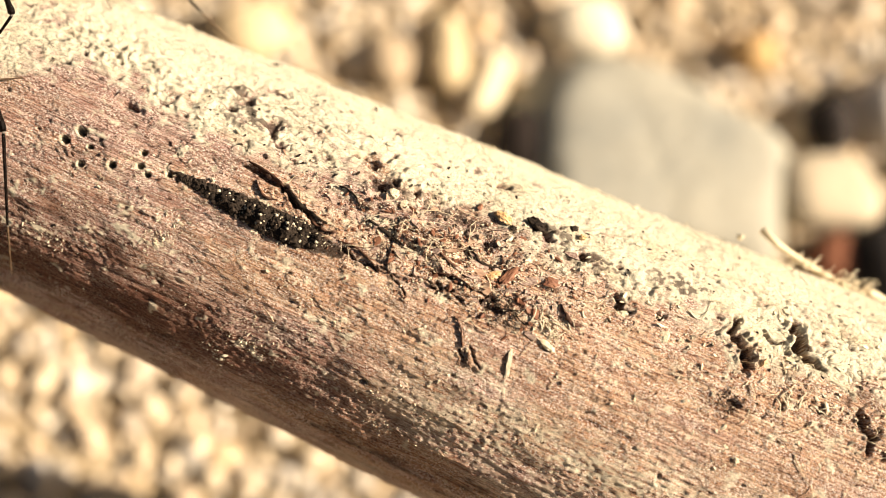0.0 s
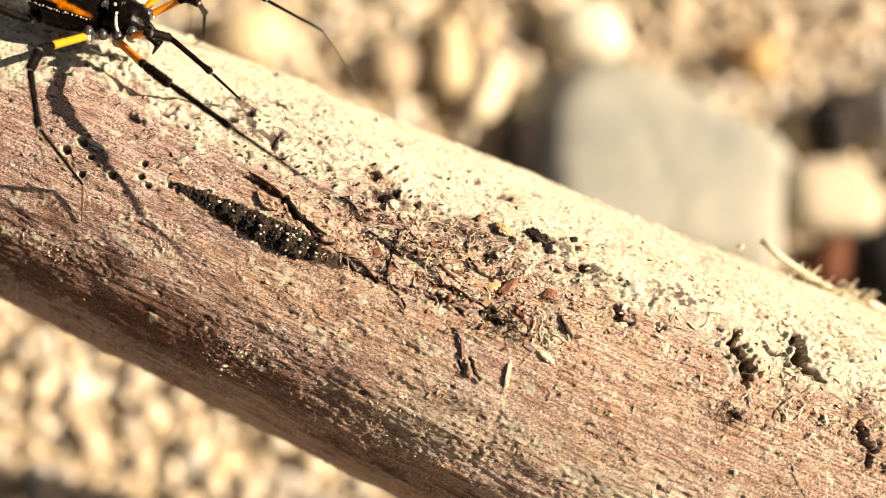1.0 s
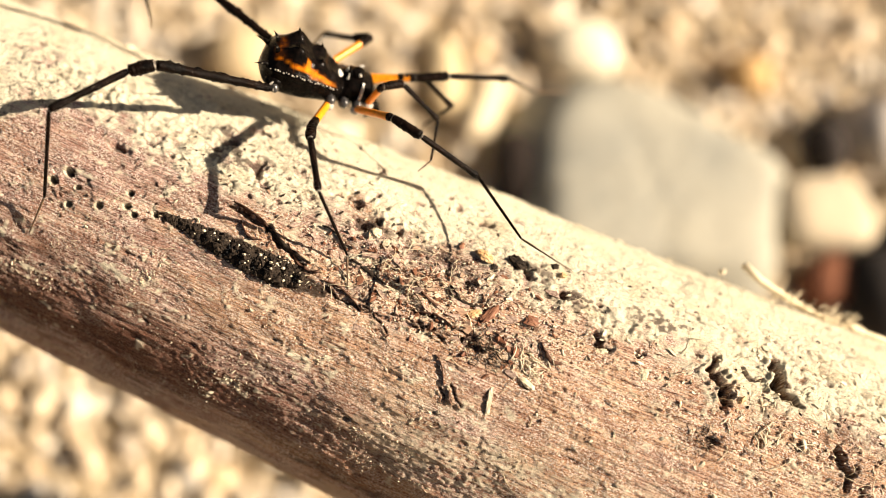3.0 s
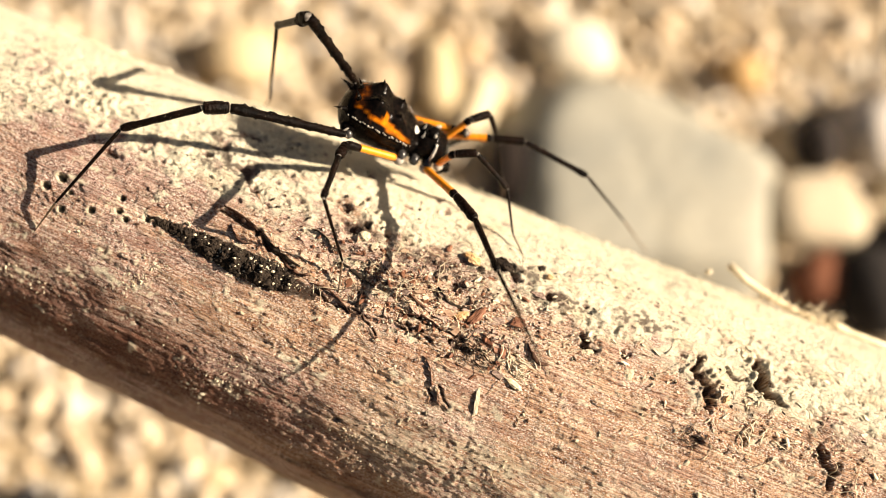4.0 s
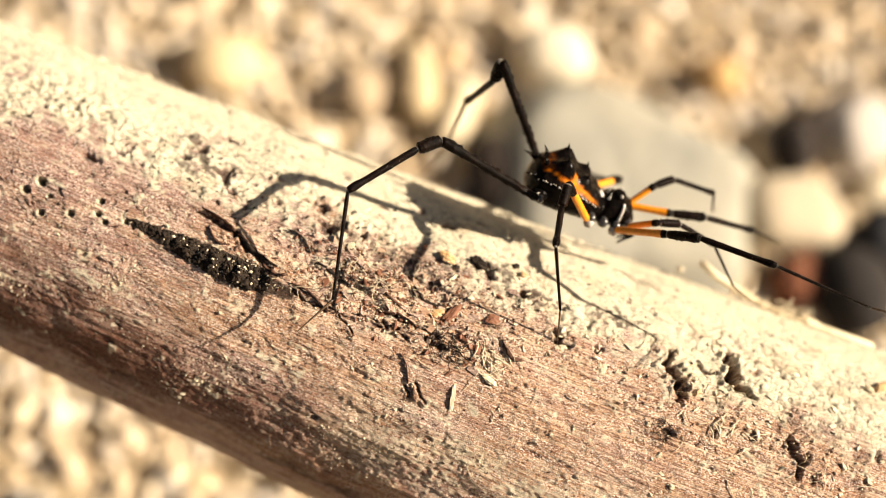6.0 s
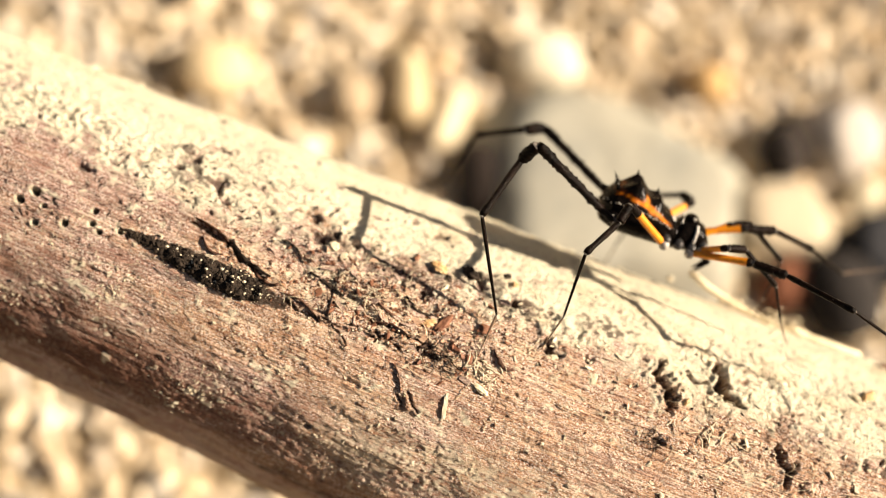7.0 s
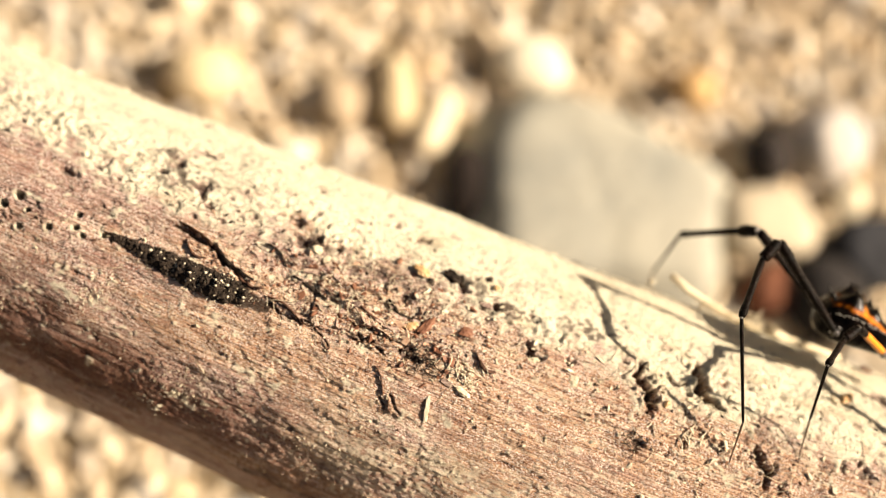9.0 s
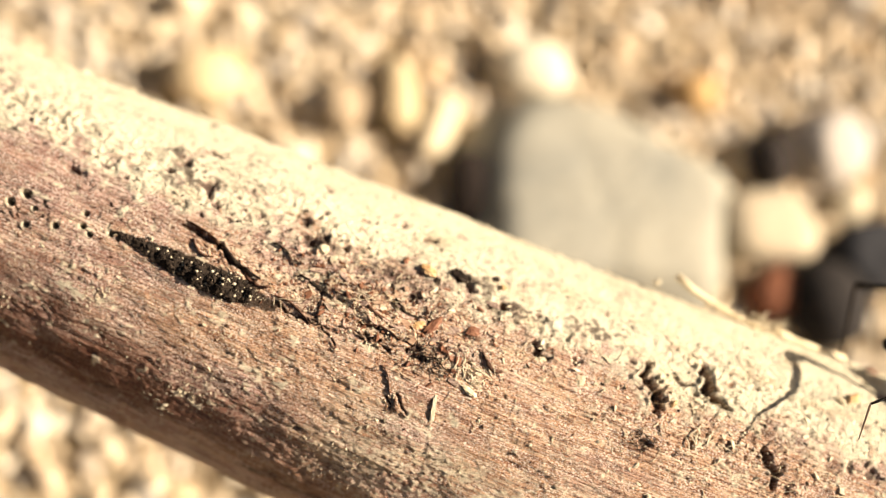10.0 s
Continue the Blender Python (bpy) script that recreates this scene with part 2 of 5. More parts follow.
def branch_mesh():
    s = np.concatenate([np.linspace(-418, -62, 128), np.arange(-61.8, 88, 0.13), np.linspace(88.5, 302, 84)])
    p = np.concatenate([np.arange(-124, 74, 0.39), np.linspace(75, 235, 50)])
    S, P = np.meshgrid(s, p, indexing="ij")
    q, a, e1, e2, r = axis_at(s)
    arc = np.radians(P) * 18.5
    vn = value_noise
    # how much pale dust lies here: on the upper flank, in patches
    border = np.interp(S, [-60, -33, -27, -21.5, -14, -10.5, -4.5, -1.5, 3, 9, 15, 21, 27, 33.6, 41, 48, 70], [-6, -5, 6, 3, 4, 0, 4, 13, 8, 9, 9, 6, 5, 0, 2, 3, 4])
    edge = P - (border + 3 * vn(S / 9, arc / 9, 1) + 4 * vn(S / 3.2, arc / 3.2, 2) + 5 * vn(S / 1.1, arc / 1.1, 3) + 4 * vn(S / 0.45, arc / 0.45, 30))
    dust = np.clip(edge / 8, 0, 1)
    patch = vn(S / 2.3, arc / 1.6, 4) + 0.8 * vn(S / 0.8, arc / 0.6, 5) + 0.7 * vn(S / 0.35, arc / 0.3, 15)
    low = np.clip((patch - 0.95) * 2.0, 0, 0.8) * np.clip((P + 80) / 30, 0.1, 1)
    crumbs = np.clip((vn(S / 0.42, arc / 0.36, 33) + 0.5 * vn(S / 0.2, arc / 0.2, 34) - 0.62) * 4, 0, 1) * np.clip((vn(S / 6, arc / 4, 35) + 0.25), 0, 1) * np.clip((P + 70) / 25, 0, 1)
    band = np.exp(-(((P - 12 - 5 * vn(S / 12, S / 12, 36)) / 13) ** 2))
    bare = np.clip((vn(S / 3.2, arc / 2.0, 6) + 0.8 * vn(S / 0.8, arc / 0.6, 7) - 1.0 + 0.45 * band) * 2.5, 0, 1)
    dust = np.maximum(dust * (1 - 0.65 * bare), np.maximum(low, 0.8 * crumbs))
    h = 0.30 * vn(S / 28, arc / 16, 8) + 0.18 * vn(S / 7, arc / 4.5, 9) + 0.12 * vn(S / 2.4, arc / 1.6, 19)
    fibre = 0.6 * vn(S / 5.5, arc / 0.50, 10) + 0.5 * vn(S / 3.0, arc / 0.28, 11) + 0.4 * vn(S / 1.2, arc / 0.2, 37)
    h += 0.065 * fibre * (1 - 0.85 * dust)
    grain = 0.16 * vn(S / 0.7, arc / 0.7, 12) + 0.15 * vn(S / 0.38, arc / 0.38, 13) + 0.12 * vn(S / 1.7, arc / 1.7, 14)
    h += np.clip(edge / 11, 0, 1) * (0.14 + grain * (0.3 + 1.0 * band) * np.clip(0.55 + 1.1 * vn(S / 5, arc / 4, 47), 0.1, 1.7)) + 0.11 * crumbs + 0.05 * low
    rough = np.clip(vn(S / 4, arc / 3, 17) + 0.5, 0, 1)
    h += (0.04 * vn(S / 0.9, arc / 0.35, 16) + 0.055 * vn(S / 0.40, arc / 0.27, 38) + 0.05 * vn(S / 0.28, arc / 0.26, 48)) * (0.45 + 0.8 * rough)
    # flaking bark in the middle of the band
    flake = np.exp(-(((S - 4) / 15) ** 2) - ((P + 2) / 13) ** 2)
    step = np.floor(2.6 * (vn(S / 3.4, arc / 1.5, 39) + 0.5 * vn(S / 1.3, arc / 0.7, 40)))
    h += 0.17 * flake * step
    dark = np.zeros_like(h)
    jag = 1 + 0.42 * vn((S + 0.7 * arc) / 0.9, (arc - 0.6 * S) / 0.8, 18) + 0.3 * vn((S + arc) / 0.43, (S - 0.8 * arc) / 0.37, 41)
    SW = S + 0.45 * vn(S / 1.6, arc / 1.6, 42) + 0.2 * vn(S / 0.5, arc / 0.5, 43)
    PW = P + 1.2 * vn(S / 1.3, arc / 1.1, 44) + 0.5 * vn(S / 0.43, arc / 0.37, 45)
    rng = np.random.RandomState(46)
    scattered = [(rng.uniform(-45, 70), rng.normal(14, 14), rng.uniform(0.08, 0.24)) for _ in range(210)]
    scattered += [(rng.uniform(-45, 70), rng.uniform(-60, 0), rng.uniform(0.08, 0.20)) for _ in range(55)]
    def window(s0, p0, rs, rp):
        i0, i1 = np.searchsorted(s, s0 - rs), np.searchsorted(s, s0 + rs)
        j0, j1 = np.searchsorted(p, p0 - rp), np.searchsorted(p, p0 + rp)
        return slice(i0, max(i1, i0 + 1)), slice(j0, max(j1, j0 + 1))
    for s0, p0, rad in HOLES:
        w = window(s0, p0, 2.5, 8)
        d = np.hypot((S[w] - s0) * 0.95, (P[w] - p0) * 0.32) / rad * (0.7 + 0.3 * jag[w])
        h[w] -= 1.3 * np.clip(1.15 - d, 0, 0.4) / 0.4
        h[w] += 0.05 * np.exp(-(((d - 1.4) / 0.3) ** 2))
        # sawdust lines each hole's wall and lip; its bottom's shade is painted dark
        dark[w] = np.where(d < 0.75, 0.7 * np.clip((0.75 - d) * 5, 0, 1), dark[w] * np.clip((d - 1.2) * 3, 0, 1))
        # sawdust kept to the sunlit side, so that wall's light is painted too
        lit_spill = np.clip(0.35 - ((S[w] - s0) * 0.95 + (P[w] - p0) * 0.20) / rad * 0.7, 0, 1)
        dust[w] = np.maximum(dust[w], 0.9 * lit_spill * np.clip((1.7 - d) * 2, 0, 1) * np.clip((d - 0.45) * 5, 0, 1))
    for s0, p0, rad in PITS + scattered:
        w = window(s0, p0, 3, 9)
        d = np.hypot((SW[w] - s0) * 0.8, (PW[w] - p0) * 0.32) / rad * jag[w]
        h[w] -= 0.75 * min(1.0, rad * 2) * np.clip(1.3 - d, 0, 0.8)
        # the shade inside each pit is painted in
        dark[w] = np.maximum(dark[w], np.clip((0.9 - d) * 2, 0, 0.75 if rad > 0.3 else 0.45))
        dust[w] *= 1 - 0.9 * np.clip((1.1 - d) * 3, 0, 1)
    for s0, p0, s1, p1, wid, deep in CLEFTS:
        w = window((s0 + s1) / 2, (p0 + p1) / 2, abs(s1 - s0) / 2 + 2, abs(p1 - p0) / 2 + 7)
        ax, ay, bx, by = s0, p0 * 0.32, s1, p1 * 0.32
        u, v = SW[w], PW[w] * 0.32
        k = np.clip(((u - ax) * (bx - ax) + (v - ay) * (by - ay)) / ((bx - ax) ** 2 + (by - ay) ** 2), 0, 1)
        d = np.hypot(u - ax - k * (bx - ax), v - ay - k * (by - ay)) / wid * jag[w]
        h[w] -= deep * np.clip(1.25 - d, 0, 0.8)
        h[w] += 0.18 * np.exp(-(((d - 1.7) / 0.4) ** 2))
        # each cleft's inner shade is painted dark as well as cut in
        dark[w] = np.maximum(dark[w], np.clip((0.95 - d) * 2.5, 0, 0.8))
        dust[w] *= 1 - 0.9 * np.clip((1.1 - d) * 3, 0, 1)
    d = np.abs(PW - np.interp(S, [-16, -11.5, -7.5, 0], [-12.5, -12.9, -14.1, -13.8])) * 0.32 / np.interp(S, [-16, -13, -9, -2, 0], [0.25, 0.55, 0.9, 1.2, 0.6])
    dark = np.maximum(dark, np.clip((1.05 - d * jag) * 2.5, 0, 0.92) * (S > -15.8) * (S < 0.2))
    dust *= 1 - 0.9 * np.clip((1.0 - d) * 3, 0, 1) * (S > -15.8) * (S < 0.2)
    dust = np.maximum(dust, flake * np.clip(0.05 + 0.5 * vn(S / 1.6, arc / 1.0, 71) + 0.7 * vn(S / 0.4, arc / 0.3, 72), 0, 0.9) * (1 - dark))
    stain = vn(S / 6, arc / 1.4, 20) + 0.7 * vn(S / 1.6, arc / 0.5, 21) + 0.5 * vn(S / 0.6, arc / 0.3, 22)
    dark = np.maximum(dark, np.clip((stain - 0.80) * 0.9, 0, 0.65) * (1 - dust))
    # mouldy grey-black patches in the dust
    mould = vn(S / 0.7, arc / 0.55, 73) + 0.8 * vn(S / 0.3, arc / 0.28, 74)
    for s0, p0, rs, rp in MOULD:
        near = np.exp(-(((S - s0) / rs) ** 2) - ((P - p0) / rp) ** 2)
        spot = np.clip((mould + 1.5 * near - 1.15) * 2.2, 0, 0.8) * near**0.5
        dark = np.maximum(dark, spot)
        dust *= 1 - 0.5 * spot
    # warm ochre wood where the bark has gone, pinkish grey elsewhere
    warm = 0.30 + 0.55 * vn(S / 8, arc / 2.2, 75) + 0.35 * vn(S / 3, arc / 0.9, 76) + 0.42 * np.clip((S - 2) / 18, -1.2, 1) + 0.35 * np.exp(-(((P + 12) / 12) ** 2)) + 0.45 * np.exp(-(((P + 24) / 14) ** 2) - ((S + 2) / 14) ** 2)
    warm = np.clip(warm, 0, 1)
    # shade painted along the lower flank, fading towards the thick end
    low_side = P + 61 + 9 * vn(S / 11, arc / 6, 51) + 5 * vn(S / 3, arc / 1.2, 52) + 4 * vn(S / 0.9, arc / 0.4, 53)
    flank_shade = np.exp(-((low_side / np.where(low_side > 0, 17, 11)) ** 2)) * np.clip((24 - S) / 36, 0, 1)
    flank_shade = np.clip(flank_shade * 1.2, 0, 1) * (1 - 0.8 * dust)
    # wrinkles and cracks through the dust and the flaking bark, their shade painted dark
    for wide, seed, deep in ((1.0, 61, 0.22), (0.55, 63, 0.15)):
        ridge = np.abs(vn(S / (1.7 * wide), arc / (0.9 * wide), seed) + 0.55 * vn(S / (0.6 * wide), arc / (0.4 * wide), seed + 1))
        crack = np.clip(1.2 - ridge / 0.10, 0, 1) * np.clip(vn(S / 5 + seed, arc / 3, seed + 2) * 1.7 + 0.42 + 0.5 * flake, 0, 1) * np.clip((P + 32) / 20, 0, 1) * np.clip((78 - P) / 14, 0, 1)
        h -= deep * crack
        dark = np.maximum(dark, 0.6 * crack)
    # silvery flecks low on the thicker end
    silver = np.clip((S - 2) / 15, 0, 1) * np.exp(-(((P + 45) / 15) ** 2)) * np.clip(0.25 + 0.8 * vn(S / 0.5, arc / 0.22, 68) + 0.5 * vn(S / 4, arc / 2, 69), 0, 0.8)
    dust = np.maximum(dust, silver)
    # paler, greyer patches low on the flank
    pale_low = np.clip((-76 - P + 5 * vn(S / 4, arc / 3, 65)) / 8, 0, 1) * np.clip(0.45 + 0.6 * vn(S / 3, arc / 2, 66) + 0.4 * vn(S / 1.1, arc / 0.8, 67), 0, 0.85) * (P > -140)
    dust = np.maximum(dust, 0.3 * pale_low)
    far = np.clip((np.abs(S - 13) - 75) / 6, 0, 1)
    h *= 1 - 0.6 * far
    RELIEF.extend((s, p, h))
    nrm = e1[:, None] * np.cos(np.radians(P))[..., None] + e2[:, None] * np.sin(np.radians(P))[..., None]
    V = (q[:, None] + nrm * (r[:, None] + h)[..., None]) * MM
    ns, npp = S.shape
    i = np.arange(ns - 1)[:, None]
    j = np.arange(npp)[None]
    j2 = (j + 1) % npp
    F = np.stack([i * npp + j, i * npp + j2, (i + 1) * npp + j2, (i + 1) * npp + j], -1).reshape(-1, 4)
    me = bpy.data.meshes.new("branch")
    caps = [list(range(npp)), list(range((ns - 1) * npp, ns * npp))[::-1]]
    me.vertices.add(ns * npp)
    me.vertices.foreach_set("co", V.reshape(-1))
    nl = len(F) * 4 + 2 * npp
    me.loops.add(nl)
    loop_v = np.concatenate([F.reshape(-1), caps[0], caps[1]]).astype(np.int32)
    me.loops.foreach_set("vertex_index", loop_v)
    me.polygons.add(len(F) + 2)
    start = np.concatenate([np.arange(len(F)) * 4, [len(F) * 4, len(F) * 4 + npp]]).astype(np.int32)
    me.polygons.foreach_set("loop_start", start)
    me.update(calc_edges=True)
    me.polygons.foreach_set("use_smooth", np.ones(len(F) + 2, bool))
    for nm, val in (("dust", dust), ("dark", dark), ("flank_shade", flank_shade), ("warm", warm)):
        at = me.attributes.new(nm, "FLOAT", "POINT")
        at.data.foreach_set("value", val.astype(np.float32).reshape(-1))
    uvl = me.uv_layers.new(name="UVMap")
    uv = np.stack([S, np.radians(P) * 18.5], -1).reshape(-1, 2)[loop_v]
    uvl.data.foreach_set("uv", uv.astype(np.float32).reshape(-1))
    me.materials.append(WOOD)
    me.validate()
    return me


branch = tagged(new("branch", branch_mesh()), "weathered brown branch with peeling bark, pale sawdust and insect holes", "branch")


# ---- the ground ----
def ground_mesh():
    k = np.concatenate([-np.geomspace(300, 0.3, 24), np.linspace(-0.28, 0.32, 160), np.geomspace(0.34, 300, 24)])
    X, Y = np.meshgrid(k, k + 0.06, indexing="ij")
    Z = GROUND * MM - 0.003 + 0.0022 * value_noise(X / 0.02, Y / 0.02, 31) + 0.001 * value_noise(X / 0.006, Y / 0.006, 32)
    n = len(k)
    V = np.stack([X, Y, Z], -1).reshape(-1, 3)
    i, j = np.meshgrid(np.arange(n - 1), np.arange(n - 1), indexing="ij")
    F = np.stack([i * n + j, (i + 1) * n + j, (i + 1) * n + j + 1, i * n + j + 1], -1).reshape(-1, 4)
    return mesh_from("ground", V.tolist(), F.tolist(), SAND)


ground = tagged(new("ground", ground_mesh()), "pale coarse sand under loose beige gravel", "ground", kind="structure")

# larger stones that can be told apart: name, place in mm, half sizes, turn, seed, boxiness, colours
STONES = [
    # added near-black lump: stands in for the shade left of the rock
    ("dark_lump", 36.4, 108.5, 6.2, 5.6, 10.5, 5.6, 6, 4, 2.4, (0.012, 0.008, 0.006), (0.03, 0.02, 0.016), "near-black lump in place of the shadow beside the grey rock"),
    ("beige_stone", 104.5, 100.6, 3.1, 11.4, 9.2, 6.4, 4, 5, 3.4, (0.48, 0.41, 0.30), (0.58, 0.50, 0.38), "pale beige stone beside the grey rock"),
    ("red_stone", 103.9, 85.2, 3.1, 7.3, 5.7, 5.2, 40, 7, 2.1, (0.16, 0.055, 0.03), (0.26, 0.11, 0.06), "rust-red stone on the gravel"),
    ("dark_lump", 115.4, 82.1, 4.2, 8.8, 10.4, 8.3, 15, 8, 2.3, (0.012, 0.010, 0.010), (0.035, 0.03, 0.028), "dark charcoal stone on the gravel"),
    ("white_stone", 52, 141.4, 4.2, 9.4, 7.3, 6.2, 0, 9, 2.4, (0.60, 0.54, 0.42), (0.68, 0.62, 0.50), "creamy white pebble on the gravel"),
    ("grey_pebble", 123, 122.6, 5.2, 9.4, 9.4, 8.3, 30, 10, 2.3, (0.42, 0.39, 0.36), (0.56, 0.52, 0.48), "light grey pebble on the gravel"),
    # dark lump set in the gap left of the grey pebble
    ("dark_lump", 107.5, 118.5, 3.1, 5.2, 6.3, 6.2, 15, 18, 2.2, (0.02, 0.015, 0.014), (0.05, 0.04, 0.035), "dark lump in the gap beside a grey pebble"),
    ("tan_stone", 19.4, 133, 3.1, 5.2, 10.4, 5.7, 10, 11, 2.2, (0.56, 0.44, 0.27), (0.66, 0.54, 0.35), "long tan pebble on the gravel"),
    ("tan_stone", 29.4, 125.8, 3.1, 4.4, 9.4, 5.2, -20, 12, 2.2, (0.58, 0.49, 0.34), (0.70, 0.60, 0.44), "long tan pebble on the gravel"),
    ("brown_stone", 6.7, 131, 3.1, 5.7, 7.3, 5.2, 10, 13, 2.2, (0.32, 0.25, 0.17), (0.42, 0.33, 0.23), "dull brown pebble on the gravel"),
    ("ochre_stone", -24.9, 136.2, 4.2, 9.4, 7.3, 6.2, 10, 14, 2.2, (0.54, 0.42, 0.26), (0.64, 0.51, 0.33), "ochre pebble on the gravel"),
    ("charcoal_stone", 127.5, 93.4, 4, 9.6, 8.6, 8, 10, 21, 2.8, (0.016, 0.017, 0.021), (0.045, 0.047, 0.055), "blue-black stone on the gravel"),
    ("cream_pebble", 126.2, 108.4, 3, 4.9, 4.7, 4.4, 0, 22, 2.1, (0.66, 0.58, 0.43), (0.74, 0.66, 0.50), "round cream pebble on the gravel"),
    ("orange_stone", 92.1, 137.2, 3.1, 5.2, 5.2, 4.7, 10, 16, 2.2, (0.50, 0.31, 0.14), (0.58, 0.39, 0.19), "orange-brown pebble on the gravel"),
]
for nm, x, y, z, a, b, c, turn, seed, boxy, c1, c2, text in STONES:
    v, f = lumpy(4, seed, 0.03, 0.35)
    v = v / (np.sum(np.abs(v / np.linalg.norm(v, axis=1, keepdims=True)) ** boxy, axis=1) ** (1 / boxy))[:, None]
    me = mesh_from(nm, (v * np.array([a, b, c]) * MM).tolist(), f.tolist(), stone_material(nm, c1, c2))
    ob = tagged(new(nm, me), text, "pebble", "pebbles on the gravel")
    ob.matrix_basis = pose(x * MM, y * MM, (GROUND + c * 0.45) * MM, 0, 0, turn)


# the large rock: faces as outward directions with their distances from its middle, in mm
ROCK_AT = (66.0, 107.0, GROUND)
ROCK_FACES = [((0.05, 0.03, 1.0), 9.8), ((-0.72, 0.0, 0.69), 24.2), ((-0.55, 0.44, 0.70), 24.5), ((-0.1, 0.75, 0.65), 24.6), ((0.43, 0.77, 0.47), 20.9),
              ((0.85, -0.25, 0.46), 27.7), ((0.0, -0.8, 0.6), 21.6), ((0.0, 0.0, -1.0), 4.0)]


def rock_mesh():
    v, f = BALLS[5]
    r = sum(np.maximum(v @ np.array(n) / d, 0) ** 15 for n, d in ROCK_FACES) ** (-1 / 15)
    rng = np.random.RandomState(3)
    for k in range(5):
        d = rng.normal(size=3) * (3 + 2.2 * k)
        r = r * (1 + 0.012 / (1 + 0.4 * k) * np.sin(v @ d + rng.uniform(0, 6)))
    return mesh_from("grey_rock", (v * r[:, None] * MM).tolist(), f.tolist(), stone_material("grey_rock", (0.24, 0.242, 0.215), (0.36, 0.345, 0.285), scale=45.0))


rock = tagged(new("grey_rock", rock_mesh()), "smooth grey angular rock lying on gravel", "rock")
rock.matrix_basis = pose(*(k * MM for k in ROCK_AT))


def gravel_mesh():
    rng = np.random.RandomState(41)
    V, F, base = [], [], 0
    shapes = [(lumpy(2, 100 + k, 0.07, 0.9), lumpy(1, 100 + k, 0.07, 0.5)) for k in range(14)]
    spots = [(rng.uniform(-156, 234), rng.uniform(-73, 275)) for _ in range(28000)]
    for x, y in spots:
        if any(math.hypot((x - st[1]) / (st[4] + 1), (y - st[2]) / (st[5] + 1)) < 0.8 for st in STONES) or math.hypot((x - ROCK_AT[0]) / 25, (y - ROCK_AT[1]) / 20) < 1:
            continue
        r = min(0.95 + rng.gamma(1.8, 0.44), 5.0)
        v, f = shapes[rng.randint(14)][0 if r > 2.0 else 1]
        m = Euler(rng.uniform(0, 6.3, 3)).to_matrix()
        w = (v * (r * np.array([rng.uniform(0.8, 1.35), rng.uniform(0.75, 1.1), rng.uniform(0.55, 0.85)]))) @ np.array(m).T
        w += np.array([x, y, GROUND - 2.0 + r * rng.uniform(0.25, 0.75)])
        V.append(w * MM)
        F.append(f + base)
        base += len(v)
    return mesh_from("gravel", np.concatenate(V).tolist(), np.concatenate(F).tolist(), GRAVEL)


tagged(new("gravel", gravel_mesh()), "loose sunlit gravel in cream, tan and grey", "gravel", kind="stuff")


# ---- the harvestman ----
def black_material():
    m, n, l, b = material("black_shell", 0.2, 0.05)
    v = coords(n, l)
    f = noise_node(n, l, 4500, 3, v)
    c = ramp(n, l, f, [(0.4, (0.002, 0.0018, 0.0016)), (0.75, (0.007, 0.005, 0.004))])
    grey = noise_node(n, l, 2300, 2, v)
    l.new(mix(n, l, ramp(n, l, grey, [(0.70, (0, 0, 0)), (0.75, (0.7, 0.7, 0.7))]), c, (0.30, 0.27, 0.22)), b.inputs["Base Color"])
    l.new(ramp(n, l, f, [(0.3, (0.14, 0.14, 0.14)), (0.7, (0.30, 0.30, 0.30))]), b.inputs["Roughness"])
    bump(n, l, b, f, 0.5, 0.00008)
    return m


def leg_material():
    m, n, l, b = material("leg_shell", 0.32, 0.05)
    v = coords(n, l)
    f = noise_node(n, l, 5200, 4, v)
    g = noise_node(n, l, 700, 3, v)
    c = ramp(n, l, g, [(0.38, (0.002, 0.0016, 0.0014)), (0.66, (0.009, 0.0045, 0.003))])
    l.new(mix(n, l, ramp(n, l, f, [(0.66, (0, 0, 0)), (0.70, (0.7, 0.7, 0.7))]), c, (0.20, 0.17, 0.13)), b.inputs["Base Color"])
    l.new(ramp(n, l, f, [(0.35, (0.22, 0.22, 0.22)), (0.65, (0.40, 0.40, 0.40))]), b.inputs["Roughness"])
    bump(n, l, b, f, 0.9, 0.00012)
    return m


def orange_material():
    m, n, l, b = material("orange_shell", 0.38, 0.5)
    f = noise_node(n, l, 2500, 3, coords(n, l))
    l.new(ramp(n, l, f, [(0.3, (0.66, 0.20, 0.006)), (0.7, (0.80, 0.30, 0.016))]), b.inputs["Base Color"])
    b.inputs["Subsurface Weight"].default_value = 0.1
    b.inputs["Subsurface Radius"].default_value = (0.0004, 0.0002, 0.0001)
    bump(n, l, b, f, 0.25, 0.00004)
    return m


